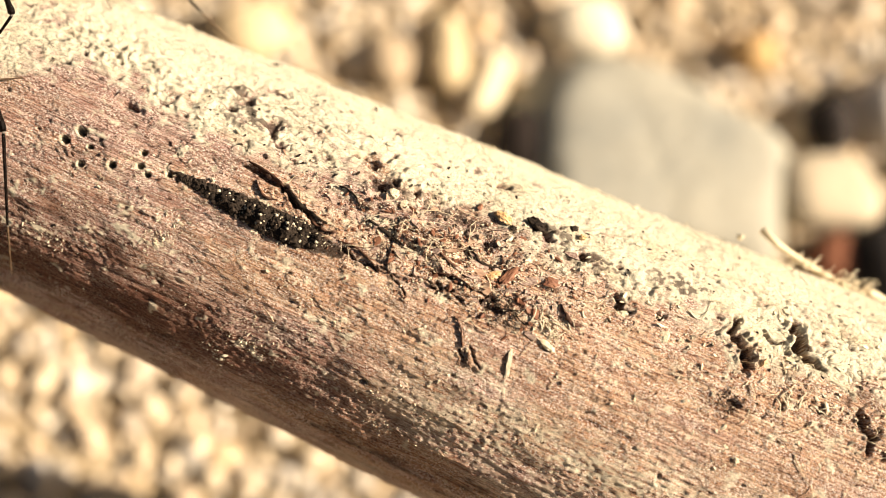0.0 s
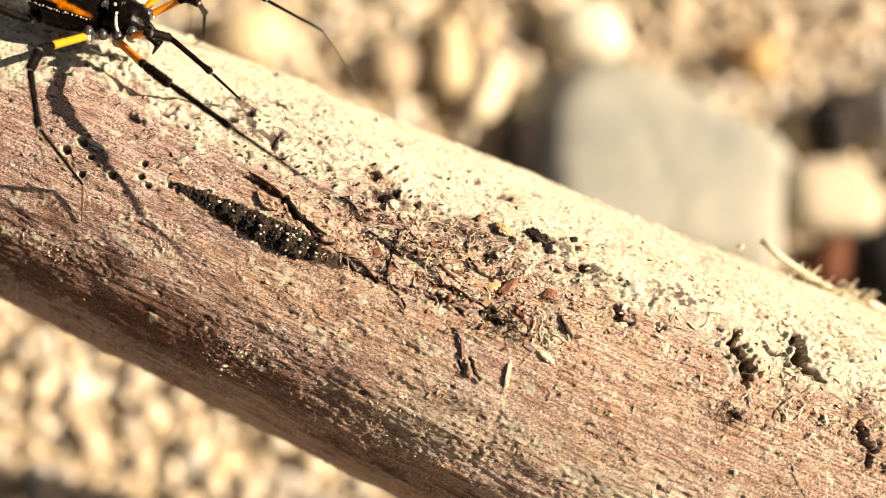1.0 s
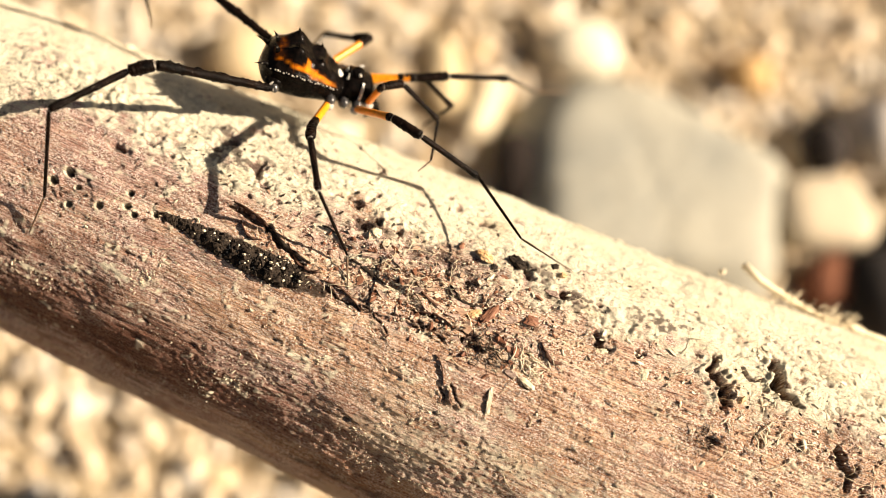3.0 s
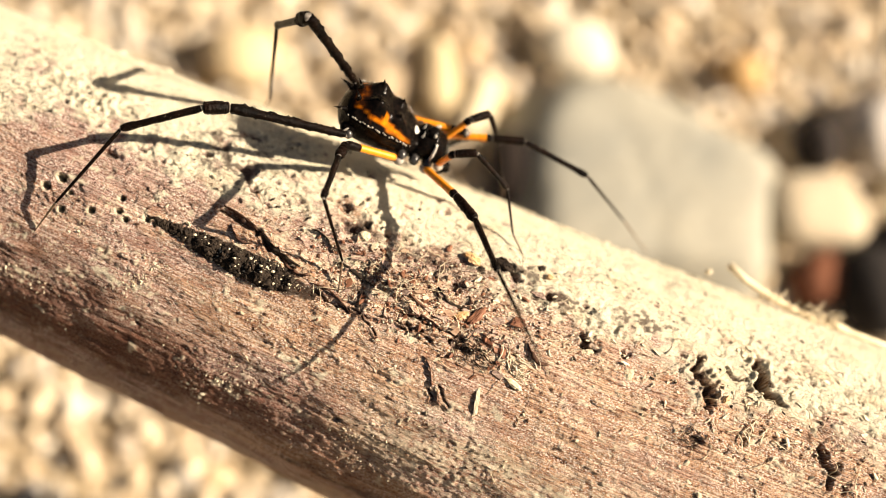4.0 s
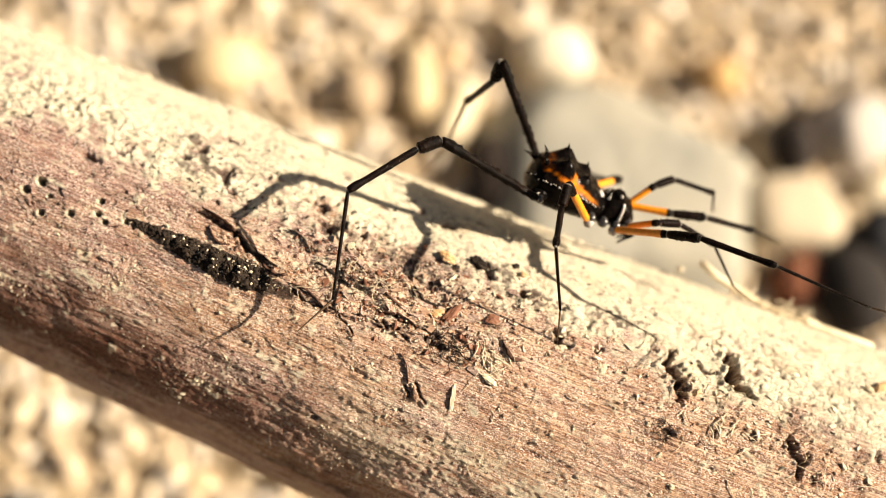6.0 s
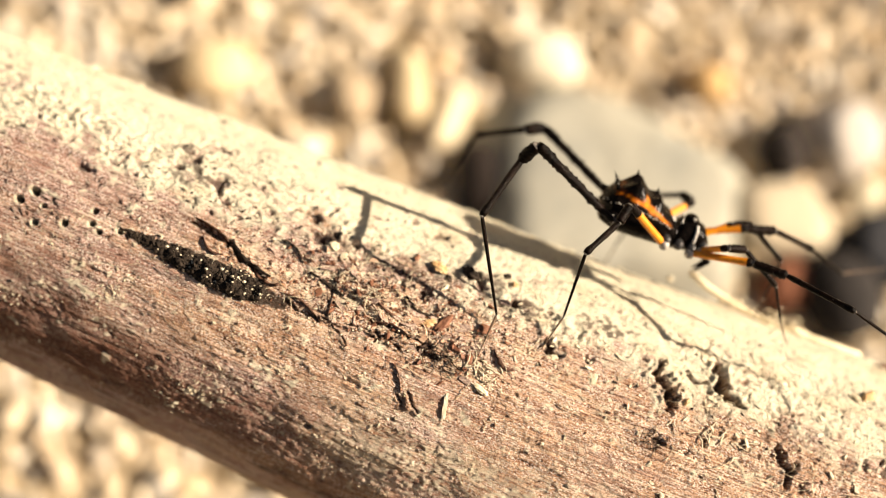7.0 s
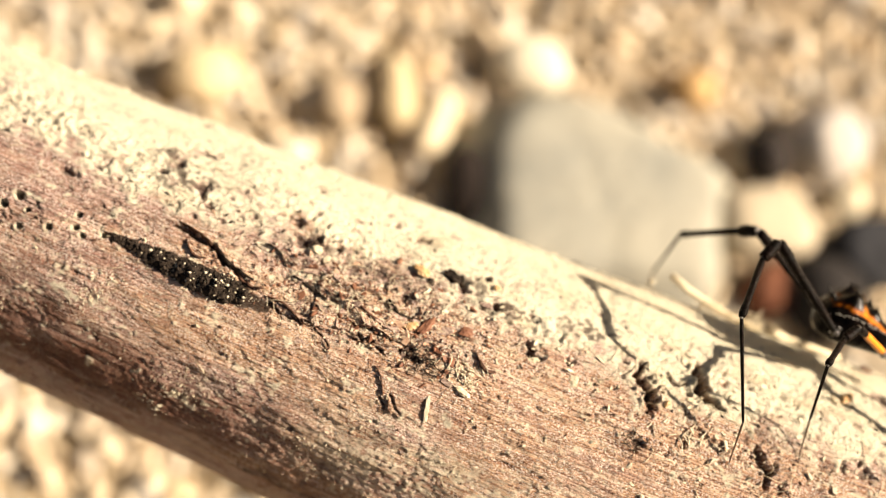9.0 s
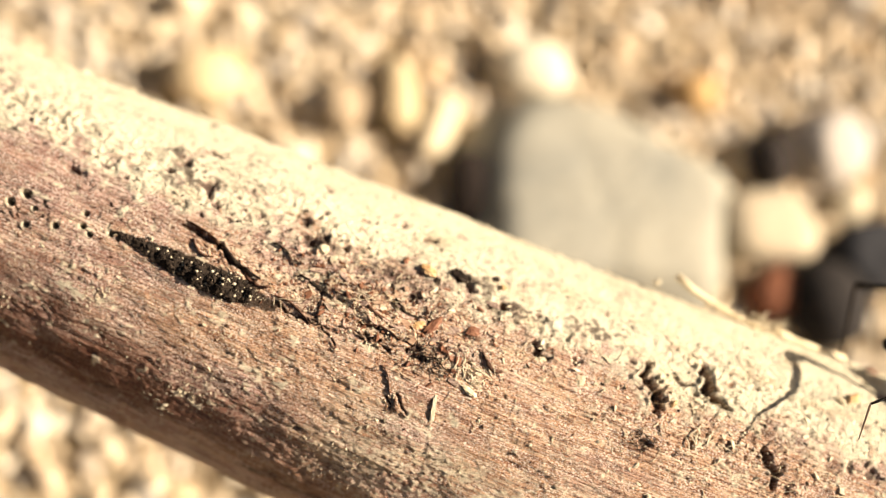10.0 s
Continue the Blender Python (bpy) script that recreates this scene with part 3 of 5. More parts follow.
def marked_material():
    """Black back with orange markings."""
    m, n, l, b = material("marked_shell", 0.3, 0.25)
    v = coords(n, l)
    f = noise_node(n, l, 2600, 4, v)
    g = noise_node(n, l, 900, 3, v)
    mark = attribute(n, "mark")
    orange = ramp(n, l, g, [(0.28, (0.30, 0.060, 0.002)), (0.46, (0.52, 0.135, 0.004)), (0.66, (0.70, 0.225, 0.008))])
    brown = ramp(n, l, g, [(0.36, (0.008, 0.004, 0.003)), (0.52, (0.035, 0.010, 0.003)), (0.64, (0.16, 0.040, 0.004))])
    black = ramp(n, l, f, [(0.4, (0.002, 0.0018, 0.0016)), (0.75, (0.008, 0.005, 0.004))])
    l.new(mix(n, l, mark.outputs["Fac"], mix(n, l, attribute(n, "brown").outputs["Fac"], black, brown), orange), b.inputs["Base Color"])
    l.new(ramp(n, l, mark.outputs["Fac"], [(0.0, (0.05, 0.05, 0.05)), (1.0, (0.05, 0.05, 0.05))]), b.inputs["Specular IOR Level"])
    l.new(ramp(n, l, mark.outputs["Fac"], [(0.0, (0.17, 0.17, 0.17)), (1.0, (0.55, 0.55, 0.55))]), b.inputs["Roughness"])
    bump(n, l, b, f, 0.5, 0.0001)
    return m


BLACK, LEG, ORANGE, MARKED = black_material(), leg_material(), orange_material(), marked_material()
JOINT = plain("joint_skin", (0.22, 0.20, 0.18), (0.52, 0.48, 0.42), 0.35, 0.5, 2500)
PALE = plain("pale_foot", (0.05, 0.030, 0.018), (0.15, 0.095, 0.055), 0.55, 0.3, 2500)
WHITE = plain("white_shell", (0.34, 0.33, 0.30), (0.66, 0.64, 0.58), 0.25, 0.5, 4000)
GREY = plain("grey_shell", (0.018, 0.017, 0.017), (0.055, 0.052, 0.05), 0.25, 0.5, 1200)
RING = plain("pale_ring", (0.07, 0.06, 0.05), (0.24, 0.215, 0.185), 0.4, 0.4, 4000)
BEAD = plain("pale_bead", (0.14, 0.13, 0.11), (0.50, 0.46, 0.40), 0.3, 0.5, 4000)


def loft(sections, sides, mats, pick):
    """A skin over rings (x, half width, half height, lift) in mm; pick(x, angle) chooses the material."""
    V, F, M = [], [], []
    for x, a, b, z in sections:
        for k in range(sides):
            w = 2 * math.pi * k / sides
            V.append((x * MM, a * math.cos(w) * MM, (z + b * math.sin(w)) * MM))
    for i in range(len(sections) - 1):
        for k in range(sides):
            k2 = (k + 1) % sides
            F.append((i * sides + k, i * sides + k2, (i + 1) * sides + k2, (i + 1) * sides + k))
            M.append(pick((sections[i][0] + sections[i + 1][0]) / 2, 2 * math.pi * (k + 0.5) / sides))
    F.append(tuple(range(sides))[::-1])
    F.append(tuple((len(sections) - 1) * sides + k for k in range(sides)))
    M += [M[0], M[-1]]
    me = mesh_from("skin", V, F, mats[0])
    for m in mats[1:]:
        me.materials.append(m)
    me.polygons.foreach_set("material_index", M)
    return me


def strand_mesh(points, r0, r1, mat, sides=5):
    """A thin round strand through points in mm."""
    pts = [Vector(p) for p in points]
    V, F = [], []
    for i, p in enumerate(pts):
        d = (pts[min(i + 1, len(pts) - 1)] - pts[max(i - 1, 0)]).normalized()
        x = d.orthogonal().normalized()
        y = d.cross(x)
        r = r0 + (r1 - r0) * i / (len(pts) - 1)
        for k in range(sides):
            w = 2 * math.pi * k / sides
            V.append(tuple((p + (x * math.cos(w) + y * math.sin(w)) * r) * MM))
    for i in range(len(pts) - 1):
        for k in range(sides):
            k2 = (k + 1) % sides
            F.append((i * sides + k, i * sides + k2, (i + 1) * sides + k2, (i + 1) * sides + k))
    F.append(tuple(range(sides))[::-1])
    F.append(tuple((len(pts) - 1) * sides + k for k in range(sides)))
    return V, F


def trunk_mesh():
    xs = np.linspace(-5.6, 6.6, 96)
    prof_w = np.interp(xs, [-5.6, -5.3, -4.6, -3.0, -1.0, 1.0, 2.6, 4.2, 5.6, 6.3, 6.6], [0.5, 1.7, 2.6, 3.05, 3.0, 2.55, 2.05, 1.85, 1.6, 1.0, 0.3])
    top = np.interp(xs, [-5.6, -5.2, -4.4, -3.2, -1.6, 0.2, 1.6, 2.6, 3.4, 4.4, 5.6, 6.6], [0.6, 1.6, 2.5, 2.9, 2.75, 2.1, 1.35, 0.95, 1.6, 1.9, 1.4, 0.0])
    bot = np.interp(xs, [-5.6, -5.0, -3.5, 0.0, 3.0, 5.5, 6.6], [-0.7, -1.6, -2.0, -1.9, -1.8, -1.3, -0.5])
    n = 64
    w = np.linspace(0, 2 * math.pi, n, endpoint=False)
    X, W = np.meshgrid(xs, w, indexing="ij")
    c, s = np.cos(W), np.sin(W)
    pw = prof_w[:, None] * np.sign(c) * np.abs(c) ** 0.85
    up = np.where(s > 0, top[:, None], -bot[:, None]) * np.sign(s) * np.abs(s) ** 0.9
    rise = np.abs(s) * (s > 0)
    bulge, swell = np.zeros_like(X), np.zeros_like(X)
    # two pairs of low swellings along the back, a rim along each side, a waist before the head
    for x0, h0, r0 in ((-2.7, 1.05, 1.0), (-0.1, 0.7, 0.8), (1.5, 0.3, 0.5)):
        for side in (-1, 1):
            d2 = ((X - x0) / r0) ** 2 + ((c - side * 0.34) / 0.26) ** 2
            bulge += h0 * np.exp(-d2) * (s > 0)
            swell += np.exp(-d2 * 0.45) * (s > 0)
    rim = 0.24 * np.exp(-(((W - 0.48) / 0.13) ** 2)) + 0.24 * np.exp(-(((math.pi - W - 0.48) / 0.13) ** 2))
    rim = rim * np.clip((2.4 - X) / 0.8, 0, 1) * np.clip((X + 5.4) / 0.8, 0, 1)
    groove = -0.22 * np.exp(-(((X - 2.75) / 0.22) ** 2)) * (s > -0.3)
    fine = 0.035 * value_noise(X * 3.1 + 40, W * 7, 61) + 0.02 * value_noise(X * 7 + 40, W * 15, 62)
    k = 1 + (groove + fine) / np.maximum(prof_w[:, None], 0.6)
    Y = pw * k + np.sign(c) * rim
    Z = up * k + bulge + 0.1 * rim
    # orange: a branching stripe between the rim and the swellings, redder spot behind the waist
    ang = np.where(c >= 0, W, math.pi - W)
    edge = 0.09 * value_noise(X * 1.3 + 9, W * 2.4, 63)
    line = np.interp(X, [-5.2, -4.2, -2.9, -1.4, 0.4, 2.4], [1.05, 0.98, 0.76, 0.84, 0.74, 0.72])
    wide = np.interp(X, [-5.0, -4.4, -3.4, -2.4, -1.5, -0.7, 0.4, 1.4, 2.2, 2.5], [0.0, 0.10, 0.08, 0.11, 0.17, 0.12, 0.085, 0.08, 0.07, 0.0])
    mark = np.clip((wide + edge * 0.7 - np.abs(ang - line)) / 0.08, 0, 1) * (s > 0)
    tongue = np.clip((0.34 + edge - np.abs(X + 1.55)) / 0.12, 0, 1) * (ang > 0.8) * (ang < 1.12) * (s > 0)
    mark = np.clip(np.maximum(mark, tongue * 0.6), 0, 1) * np.interp(X, [-5.0, -3.0, -1.6, 0.0, 2.4], [0.45, 0.7, 1.0, 0.85, 0.5])
    brown = np.clip((ang - line) / 0.1, 0, 1) * (s > 0) * np.clip((1.9 - X) / 0.3, 0, 1) * np.clip((X + 5.0) / 0.3, 0, 1) * np.clip(1.3 - 2 * swell, 0, 1)
    V = np.stack([X, Y, Z], -1).reshape(-1, 3) * MM
    F = []
    for i in range(len(xs) - 1):
        for j in range(n):
            F.append((i * n + j, i * n + (j + 1) % n, (i + 1) * n + (j + 1) % n, (i + 1) * n + j))
    F.append(tuple(range(n))[::-1])
    F.append(tuple((len(xs) - 1) * n + j for j in range(n)))
    me = mesh_from("trunk", V.tolist(), F, MARKED)
    for nm, val in (("mark", mark), ("brown", brown)):
        at = me.attributes.new(nm, "FLOAT", "POINT")
        at.data.foreach_set("value", val.astype(np.float32).reshape(-1))
    return me


def ball_mesh(name, mat, size, seed=None, level=3):
    v, f = BALLS[level] if seed is None else lumpy(level, seed, 0.06, 0.3)
    return mesh_from(name, (v * np.array(size) * MM).tolist(), f.tolist(), mat)


def cone_mesh(length, radius, mat, bend=0.25):
    rings = [(k / 7 * length, radius * (1 - (k / 7) ** 0.8) + 0.012, radius * (1 - (k / 7) ** 0.8) + 0.012, bend * (k / 7) ** 2 * length) for k in range(8)]
    return loft(rings, 10, [mat], lambda x, w: 0)


def segment_mesh(length, r0, r1, mats, split=1.0, swell=0.0, rough=0.0, seed=1, belly=0.0):
    """A leg segment along x from its near joint: swollen towards its far end, the near part in mats[1] up to split."""
    rng = np.random.RandomState(seed)
    rings, n = [], 46 if length > 9 and r0 > 0.3 else 24
    for k in range(n + 2):
        u = 0 if k == 0 else 0.16 / length if k == 1 else (k - 1) / n if (k - 1) / n > 0.17 / length else 0.17 / length
        r = r0 + (r1 - r0) * u + swell * math.exp(-((u - 0.93) / 0.1) ** 2) - 0.25 * r0 * math.exp(-(u / 0.05) ** 2) - 0.2 * r1 * math.exp(-((1 - u) / 0.03) ** 2) + belly * math.sin(math.pi * u)
        rings.append((u * length, r, r, 0))
    mats = [*mats, RING]
    me = loft(rings, 12, mats, lambda x, w: len(mats) - 1 if x < 0.13 and length > 1.8 else 1 if len(mats) > 2 and x < split * length else 0)
    if rough:
        for v in me.vertices:
            if rng.rand() < 0.2:
                k = 1 + rng.uniform(0.3, 1.0) * rough
                v.co.y, v.co.z = v.co.y * k, v.co.z * k
    return me


HIPS = {4: (-4.1, 3.3, -0.3), 3: (1.6, 2.8, -0.8), 2: (4.5, 2.3, -0.9), 1: (5.7, 1.6, -0.5)}
LENGTHS = {4: (11.3, 2.5, 7.8, 10.2, 4.4), 3: (6.3, 2.2, 5.5, 7.4, 3.8), 2: (6.4, 3.4, 7.4, 9.0, 6.8), 1: (4.0, 2.2, 5.2, 4.6, 2.4)}
NAMES = ("femur", "patella", "tibia", "metatarsus", "tarsus")
harvestman = tagged(new("harvestman"), "black long-legged harvestman with orange markings walking on branch", "harvestman")
LEGS = {}


def build_harvestman():
    part("trunk", trunk_mesh(), harvestman, "glossy black back with branching orange stripes")
    spine = cone_mesh(1.35, 0.30, BLACK)
    small = cone_mesh(0.7, 0.22, BLACK)
    for x, y, z, ry, rz, me in ((-4.5, 0.75, 2.2, -115, 0, spine), (-4.5, -0.75, 2.2, -115, 0, spine), (-5.2, 1.5, 1.0, -165, -20, spine),
                                (-5.2, -1.5, 1.0, -165, 20, spine), (-2.9, 1.1, 3.6, -95, 0, small), (-2.9, -1.1, 3.6, -95, 0, small),
                                (-0.2, 1.05, 2.6, -95, 0, small), (-0.2, -1.05, 2.6, -95, 0, small)):
        part("spine", me, harvestman).matrix_basis = pose(x * MM, y * MM, z * MM, 0, ry, rz)
    # rows of pale beads on the rim of the back
    v, f = BALLS[2]
    for side in (-1, 1):
        V, F, base = [], [], 0
        for k in range(26):
            x = -4.9 + k * 0.27
            w = np.interp(x, [-5.3, -4.6, -3.0, -1.0, 1.0, 2.6], [1.7, 2.6, 3.05, 3.0, 2.55, 2.05]) * 0.90 + 0.17
            z = np.interp(x, [-5.2, -4.4, -3.2, -1.6, 0.2, 1.6, 2.6], [1.6, 2.5, 2.9, 2.75, 2.1, 1.35, 0.95]) * 0.50 + 0.1
            r = 0.10 * (0.6 + 0.8 * ((k * 7) % 5) / 5)
            V.append((v * r + np.array([x + 0.06 * ((k * 5) % 3), side * w, z + 0.05 * ((k * 3) % 4)])) * MM)
            F.append(f + base)
            base += len(v)
        part("bead_row", mesh_from("bead_row", np.concatenate(V).tolist(), np.concatenate(F).tolist(), BEAD), harvestman, "row of pale beads on the rim")
    mound = part("eye_mound", ball_mesh("eye_mound", BLACK, (0.75, 0.8, 0.65), 71), harvestman)
    mound.matrix_basis = pose(3.9 * MM, 0, 1.7 * MM)
    eye = ball_mesh("eye", BEAD, (0.2, 0.2, 0.2))
    for side in (-1, 1):
        part("eye", eye, mound, "small pale eye").matrix_basis = pose(0.1 * MM, side * 0.62 * MM, 0.3 * MM)
        path = []
        for k in range(14):
            w = radians(-22 + 6.2 * k)
            path.append((4.62 - 0.012 * k, side * (1.86 * math.cos(w) ** 0.85 + 0.12), 1.9 * math.copysign(abs(math.sin(w)) ** 0.9, w) + 0.03))
        v, f = strand_mesh(path, 0.19, 0.15, WHITE, 8)
        part("head_ridge", mesh_from("head_ridge", v, f, WHITE), harvestman, "white ridge on the side of the head")
        palp = part("pedipalp", segment_mesh(2.6, 0.38, 0.30, [BLACK], swell=0.12), harvestman)
        palp.matrix_basis = pose(5.8 * MM, side * 0.6 * MM, -0.2 * MM, 0, 48, -side * 12)
        claw = part("claw", segment_mesh(1.6, 0.26, 0.10, [BLACK]), palp)
        claw.matrix_basis = pose(2.5 * MM, 0, 0, 0, 75, 0)
    saddle = part("saddle", ball_mesh("saddle", WHITE, (0.42, 0.6, 0.12), 75), harvestman, "pale shining saddle behind the head")
    saddle.matrix_basis = pose(2.2 * MM, 0, 1.08 * MM, 0, 14, 0)
    for side in (-1, 1):
        part("spine", cone_mesh(0.9, 0.15, WHITE), harvestman, "small pale spine").matrix_basis = pose(3.0 * MM, side * 0.6 * MM, 1.1 * MM, 0, -85, 0)
    ring = ball_mesh("ring", BEAD, (0.12, 0.46, 0.46), 76)
    coxa = ball_mesh("coxa", GREY, (0.56, 0.7, 0.62), 72)
    coxa_dark = ball_mesh("coxa", GREY, (0.45, 0.5, 0.5), 77)
    coxa_pale = ball_mesh("coxa", JOINT, (0.5, 0.55, 0.55), 73)
    coxa_big = ball_mesh("coxa", BLACK, (1.15, 0.85, 0.85), 74)
    for side, sg in (("left", 1), ("right", -1)):
        for k, (x, y, z) in HIPS.items():
            c = part("coxa", coxa_big if k == 4 else coxa, harvestman)
            c.matrix_basis = pose((x + 0.1) * MM, sg * (y - (0.95 if k == 4 else 0.25)) * MM, (z + (0.05 if k == 4 else 0.4)) * MM)
            part("trochanter", coxa_dark if k == 4 else coxa_pale, c, "greyish joint skin" if k != 4 else "").matrix_basis = pose((-0.05 if k == 4 else 0) * MM, sg * (0.8 if k == 4 else 0.4) * MM, (-0.05 if k == 4 else -0.42) * MM)
            if k == 4:
                part("ring", ring, c, "pale ring round the hip").matrix_basis = pose(-0.35 * MM, sg * 0.62 * MM, 0.05 * MM, 0, 0, sg * 60)
        part("coxa", coxa, harvestman).matrix_basis = pose(3.15 * MM, sg * 2.35 * MM, -0.45 * MM)
    for k, ln in LENGTHS.items():
        big = k == 4
        thick = {4: 1.06, 3: 0.92, 2: 0.90, 1: 0.80}[k]
        shapes = (
            segment_mesh(ln[0], 0.37 if big else 0.40 * thick, 0.46 if big else 0.42 * thick, [LEG] if big else [LEG, ORANGE],
                         {4: 1, 3: 0.74, 2: 0.93, 1: 0.85}[k], 0.08 if big else 0.05, 0.42 if big else 0.06, 80 + k),
            segment_mesh(ln[1], 0.44 * thick, 0.50 * thick, [LEG], 1, 0.0, 0.22, 84 + k, 0.13 if big else 0.04),
            segment_mesh(ln[2], 0.34 * thick, 0.30 * thick, [LEG], 1, 0.09, 0.12, 88 + k),
            segment_mesh(ln[3], 0.20 * thick, 0.13 * thick, [LEG], 1, 0.0, 0.0, 92 + k),
            segment_mesh(ln[4], 0.12 * thick, 0.05, [PALE], 1, 0.0, 0.0, 96 + k))
        for side in ("left", "right"):
            LEGS[side, k] = [part(nm, me, harvestman) for nm, me in zip(NAMES, shapes)]
            if not big:
                tagged(LEGS[side, k][0], "orange femur with a black tip")


build_harvestman()


# ---- litter on the branch ----
def surface(s, phi, lift=0.0):
    return Vector(on_branch(s, phi, lift)[0] * MM)


def scatter(name, count, seed, spread, size, mat, text, category, level=1):
    """Many small crumbs lying on the bark, as one object."""
    rng = np.random.RandomState(seed)
    shapes = [lumpy(level, 300 + seed + k, 0.16, 1.0) for k in range(8)]
    V, F, base = [], [], 0
    for _ in range(count):
        s, phi = spread(rng)
        r = size(rng)
        v, f = shapes[rng.randint(8)]
        place, a, nrm, side = on_branch(s, phi, r * 0.2)
        turn = np.stack([a, side, nrm], 1) @ np.array(Euler((rng.normal(0, 0.35), rng.normal(0, 0.35), rng.uniform(0, 6.3))).to_matrix())
        w = v * (r * np.array([rng.uniform(0.7, 2.1), rng.uniform(0.5, 1.1), rng.uniform(0.3, 0.7)])) * (1 + rng.normal(0, 0.17, (len(v), 1)))
        w = w @ turn.T
        V.append((w + place) * MM)
        F.append(f + base)
        base += len(v)
    ob = new(name, mesh_from(name, np.concatenate(V).tolist(), np.concatenate(F).tolist(), mat, smooth=False))
    return tagged(ob, text, category, kind="stuff")


def fibres(name, count, seed, spread, mat, text, rise=0.5, length=(0.8, 3.2), thick=(0.025, 0.055)):
    rng = np.random.RandomState(seed)
    V, F, base = [], [], 0
    for _ in range(count):
        s, phi = spread(rng)
        ln, ang, curl = rng.uniform(*length), rng.uniform(-1.2, 1.2), rng.normal(0, 0.5)
        if rng.rand() < 0.25:
            ang += 1.4
        pts, lift = [], rng.uniform(0.05, rise)
        for k in range(7):
            u = k / 6
            w = ang + curl * u
            x, y = s + ln * u * math.cos(w), phi + ln * u * math.sin(w) / 0.32
            pts.append(on_branch(x, y, 0.06 + lift * u * (1 - u) * 3)[0])
        v, f = strand_mesh(pts, rng.uniform(*thick), 0.015, mat, 4)
        V += v
        F += [tuple(i + base for i in q) for q in f]
        base += len(v)
    return tagged(new(name, mesh_from(name, V, F, mat)), text, "fibre", kind="stuff")


def band(rng):
    return rng.uniform(-48, 72) if rng.rand() < 0.25 else rng.uniform(-18, 72), rng.normal(17, 15)


def flank(rng):
    return rng.uniform(-48, 72), rng.uniform(-75, 10)


CLOTS = [(rng.uniform(-45, 62), rng.uniform(-62, -12)) for rng in [np.random.RandomState(55)] for _ in range(75)]


def clots(rng):
    s, p = CLOTS[rng.randint(len(CLOTS))]
    return s + rng.normal(0, 1.0), p + rng.normal(0, 2.0)


def upper_flank(rng):
    return rng.uniform(-48, 72), rng.uniform(-42, 12)


def right_end(rng):
    return rng.normal(42, 11), rng.normal(3, 11)


def middle(rng):
    return rng.normal(8, 6.5), rng.normal(-3, 7)


def rim(rng):
    return rng.uniform(-40, 72), rng.uniform(45, 72)


scatter("sawdust_crumbs", 2000, 1, band, lambda g: min(0.03 + g.gamma(1.2, 0.035), 0.26), CRUMB, "pale cream sawdust crumbs lying on bark", "sawdust")
scatter("sawdust_crumbs", 6500, 2, flank, lambda g: min(0.02 + g.gamma(1.1, 0.014), 0.10), CRUMB, "fine pale sawdust specks on brown bark", "sawdust")
scatter("sawdust_crumbs", 3200, 8, clots, lambda g: min(0.03 + g.gamma(1.2, 0.026), 0.2), CRUMB, "small clots of pale sawdust on brown bark", "sawdust")
scatter("sawdust_crumbs", 600, 3, right_end, lambda g: min(0.04 + g.gamma(1.4, 0.04), 0.28), CRUMB, "clotted pale sawdust on bark", "sawdust")
scatter("sawdust_crumbs", 260, 4, rim, lambda g: min(0.06 + g.gamma(1.4, 0.06), 0.45), CRUMB, "coarse pale crumbs along the ridge of the branch", "sawdust")
scatter("bark_crumbs", 260, 5, band, lambda g: min(0.05 + g.gamma(1.5, 0.05), 0.30), CHAR, "dark bark crumbs among sawdust", "bark")
scatter("bark_crumbs", 240, 6, middle, lambda g: min(0.06 + g.gamma(1.3, 0.07), 0.40), RUST, "red-brown bark crumbs", "bark")
scatter("bark_crumbs", 1700, 7, flank, lambda g: min(0.03 + g.gamma(1.2, 0.03), 0.18), UMBER, "small dark specks on brown bark", "bark")
scatter("sawdust_crumbs", 1700, 10, middle, lambda g: min(0.03 + g.gamma(1.2, 0.03), 0.2), CRUMB, "cream specks on flaking bark", "sawdust")
scatter("bark_crumbs", 900, 9, middle, lambda g: min(0.03 + g.gamma(1.2, 0.04), 0.2), UMBER, "small dark specks on flaking bark", "bark")
fibres("pale_fibres", 80, 11, right_end, STRAW, "short curled pale fibres on bark", 0.6)
fibres("pale_fibres", 60, 12, middle, STRAW, "short pale fibres on flaking bark", 0.4)
fibres("pale_fibres", 70, 13, upper_flank, STRAW, "stray pale fibres on brown bark", 0.3, (0.5, 1.8))
fibres("dark_fibres", 22, 14, middle, UMBER, "thin dark rootlets on flaking bark", 0.2, (0.8, 2.6), (0.03, 0.06))
fibres("pale_fibres", 46, 15, rim, STRAW, "stray pale fibres along the ridge of the branch", 0.9, (0.6, 1.6))

fibres("dark_fibres", 32, 16, lambda g: (g.normal(33.7, 0.6), g.normal(-11.2, 2.0)), CHAR, "fuzzy dark tuft on brown bark", 0.5, (0.4, 1.2), (0.025, 0.045))
fibres("dark_fibres", 40, 18, lambda g: (g.normal(14.0, 0.9), g.normal(-11.1, 2.2)), CHAR, "fuzzy black tuft among bark shreds", 0.6, (0.6, 2.0), (0.03, 0.06))
fibres("pale_fibres", 26, 19, lambda g: (g.normal(17.8, 0.9), g.normal(-9.7, 2.0)), CRUMB, "tangle of pale shreds on flaking bark", 0.5, (0.8, 2.2), (0.05, 0.10))
fibres("pale_fibres", 16, 17, lambda g: (g.normal(38.6, 1.0), g.normal(-5.0, 2.0)), CRUMB, "curled pale shreds on brown bark", 0.5, (0.9, 2.4), (0.05, 0.10))


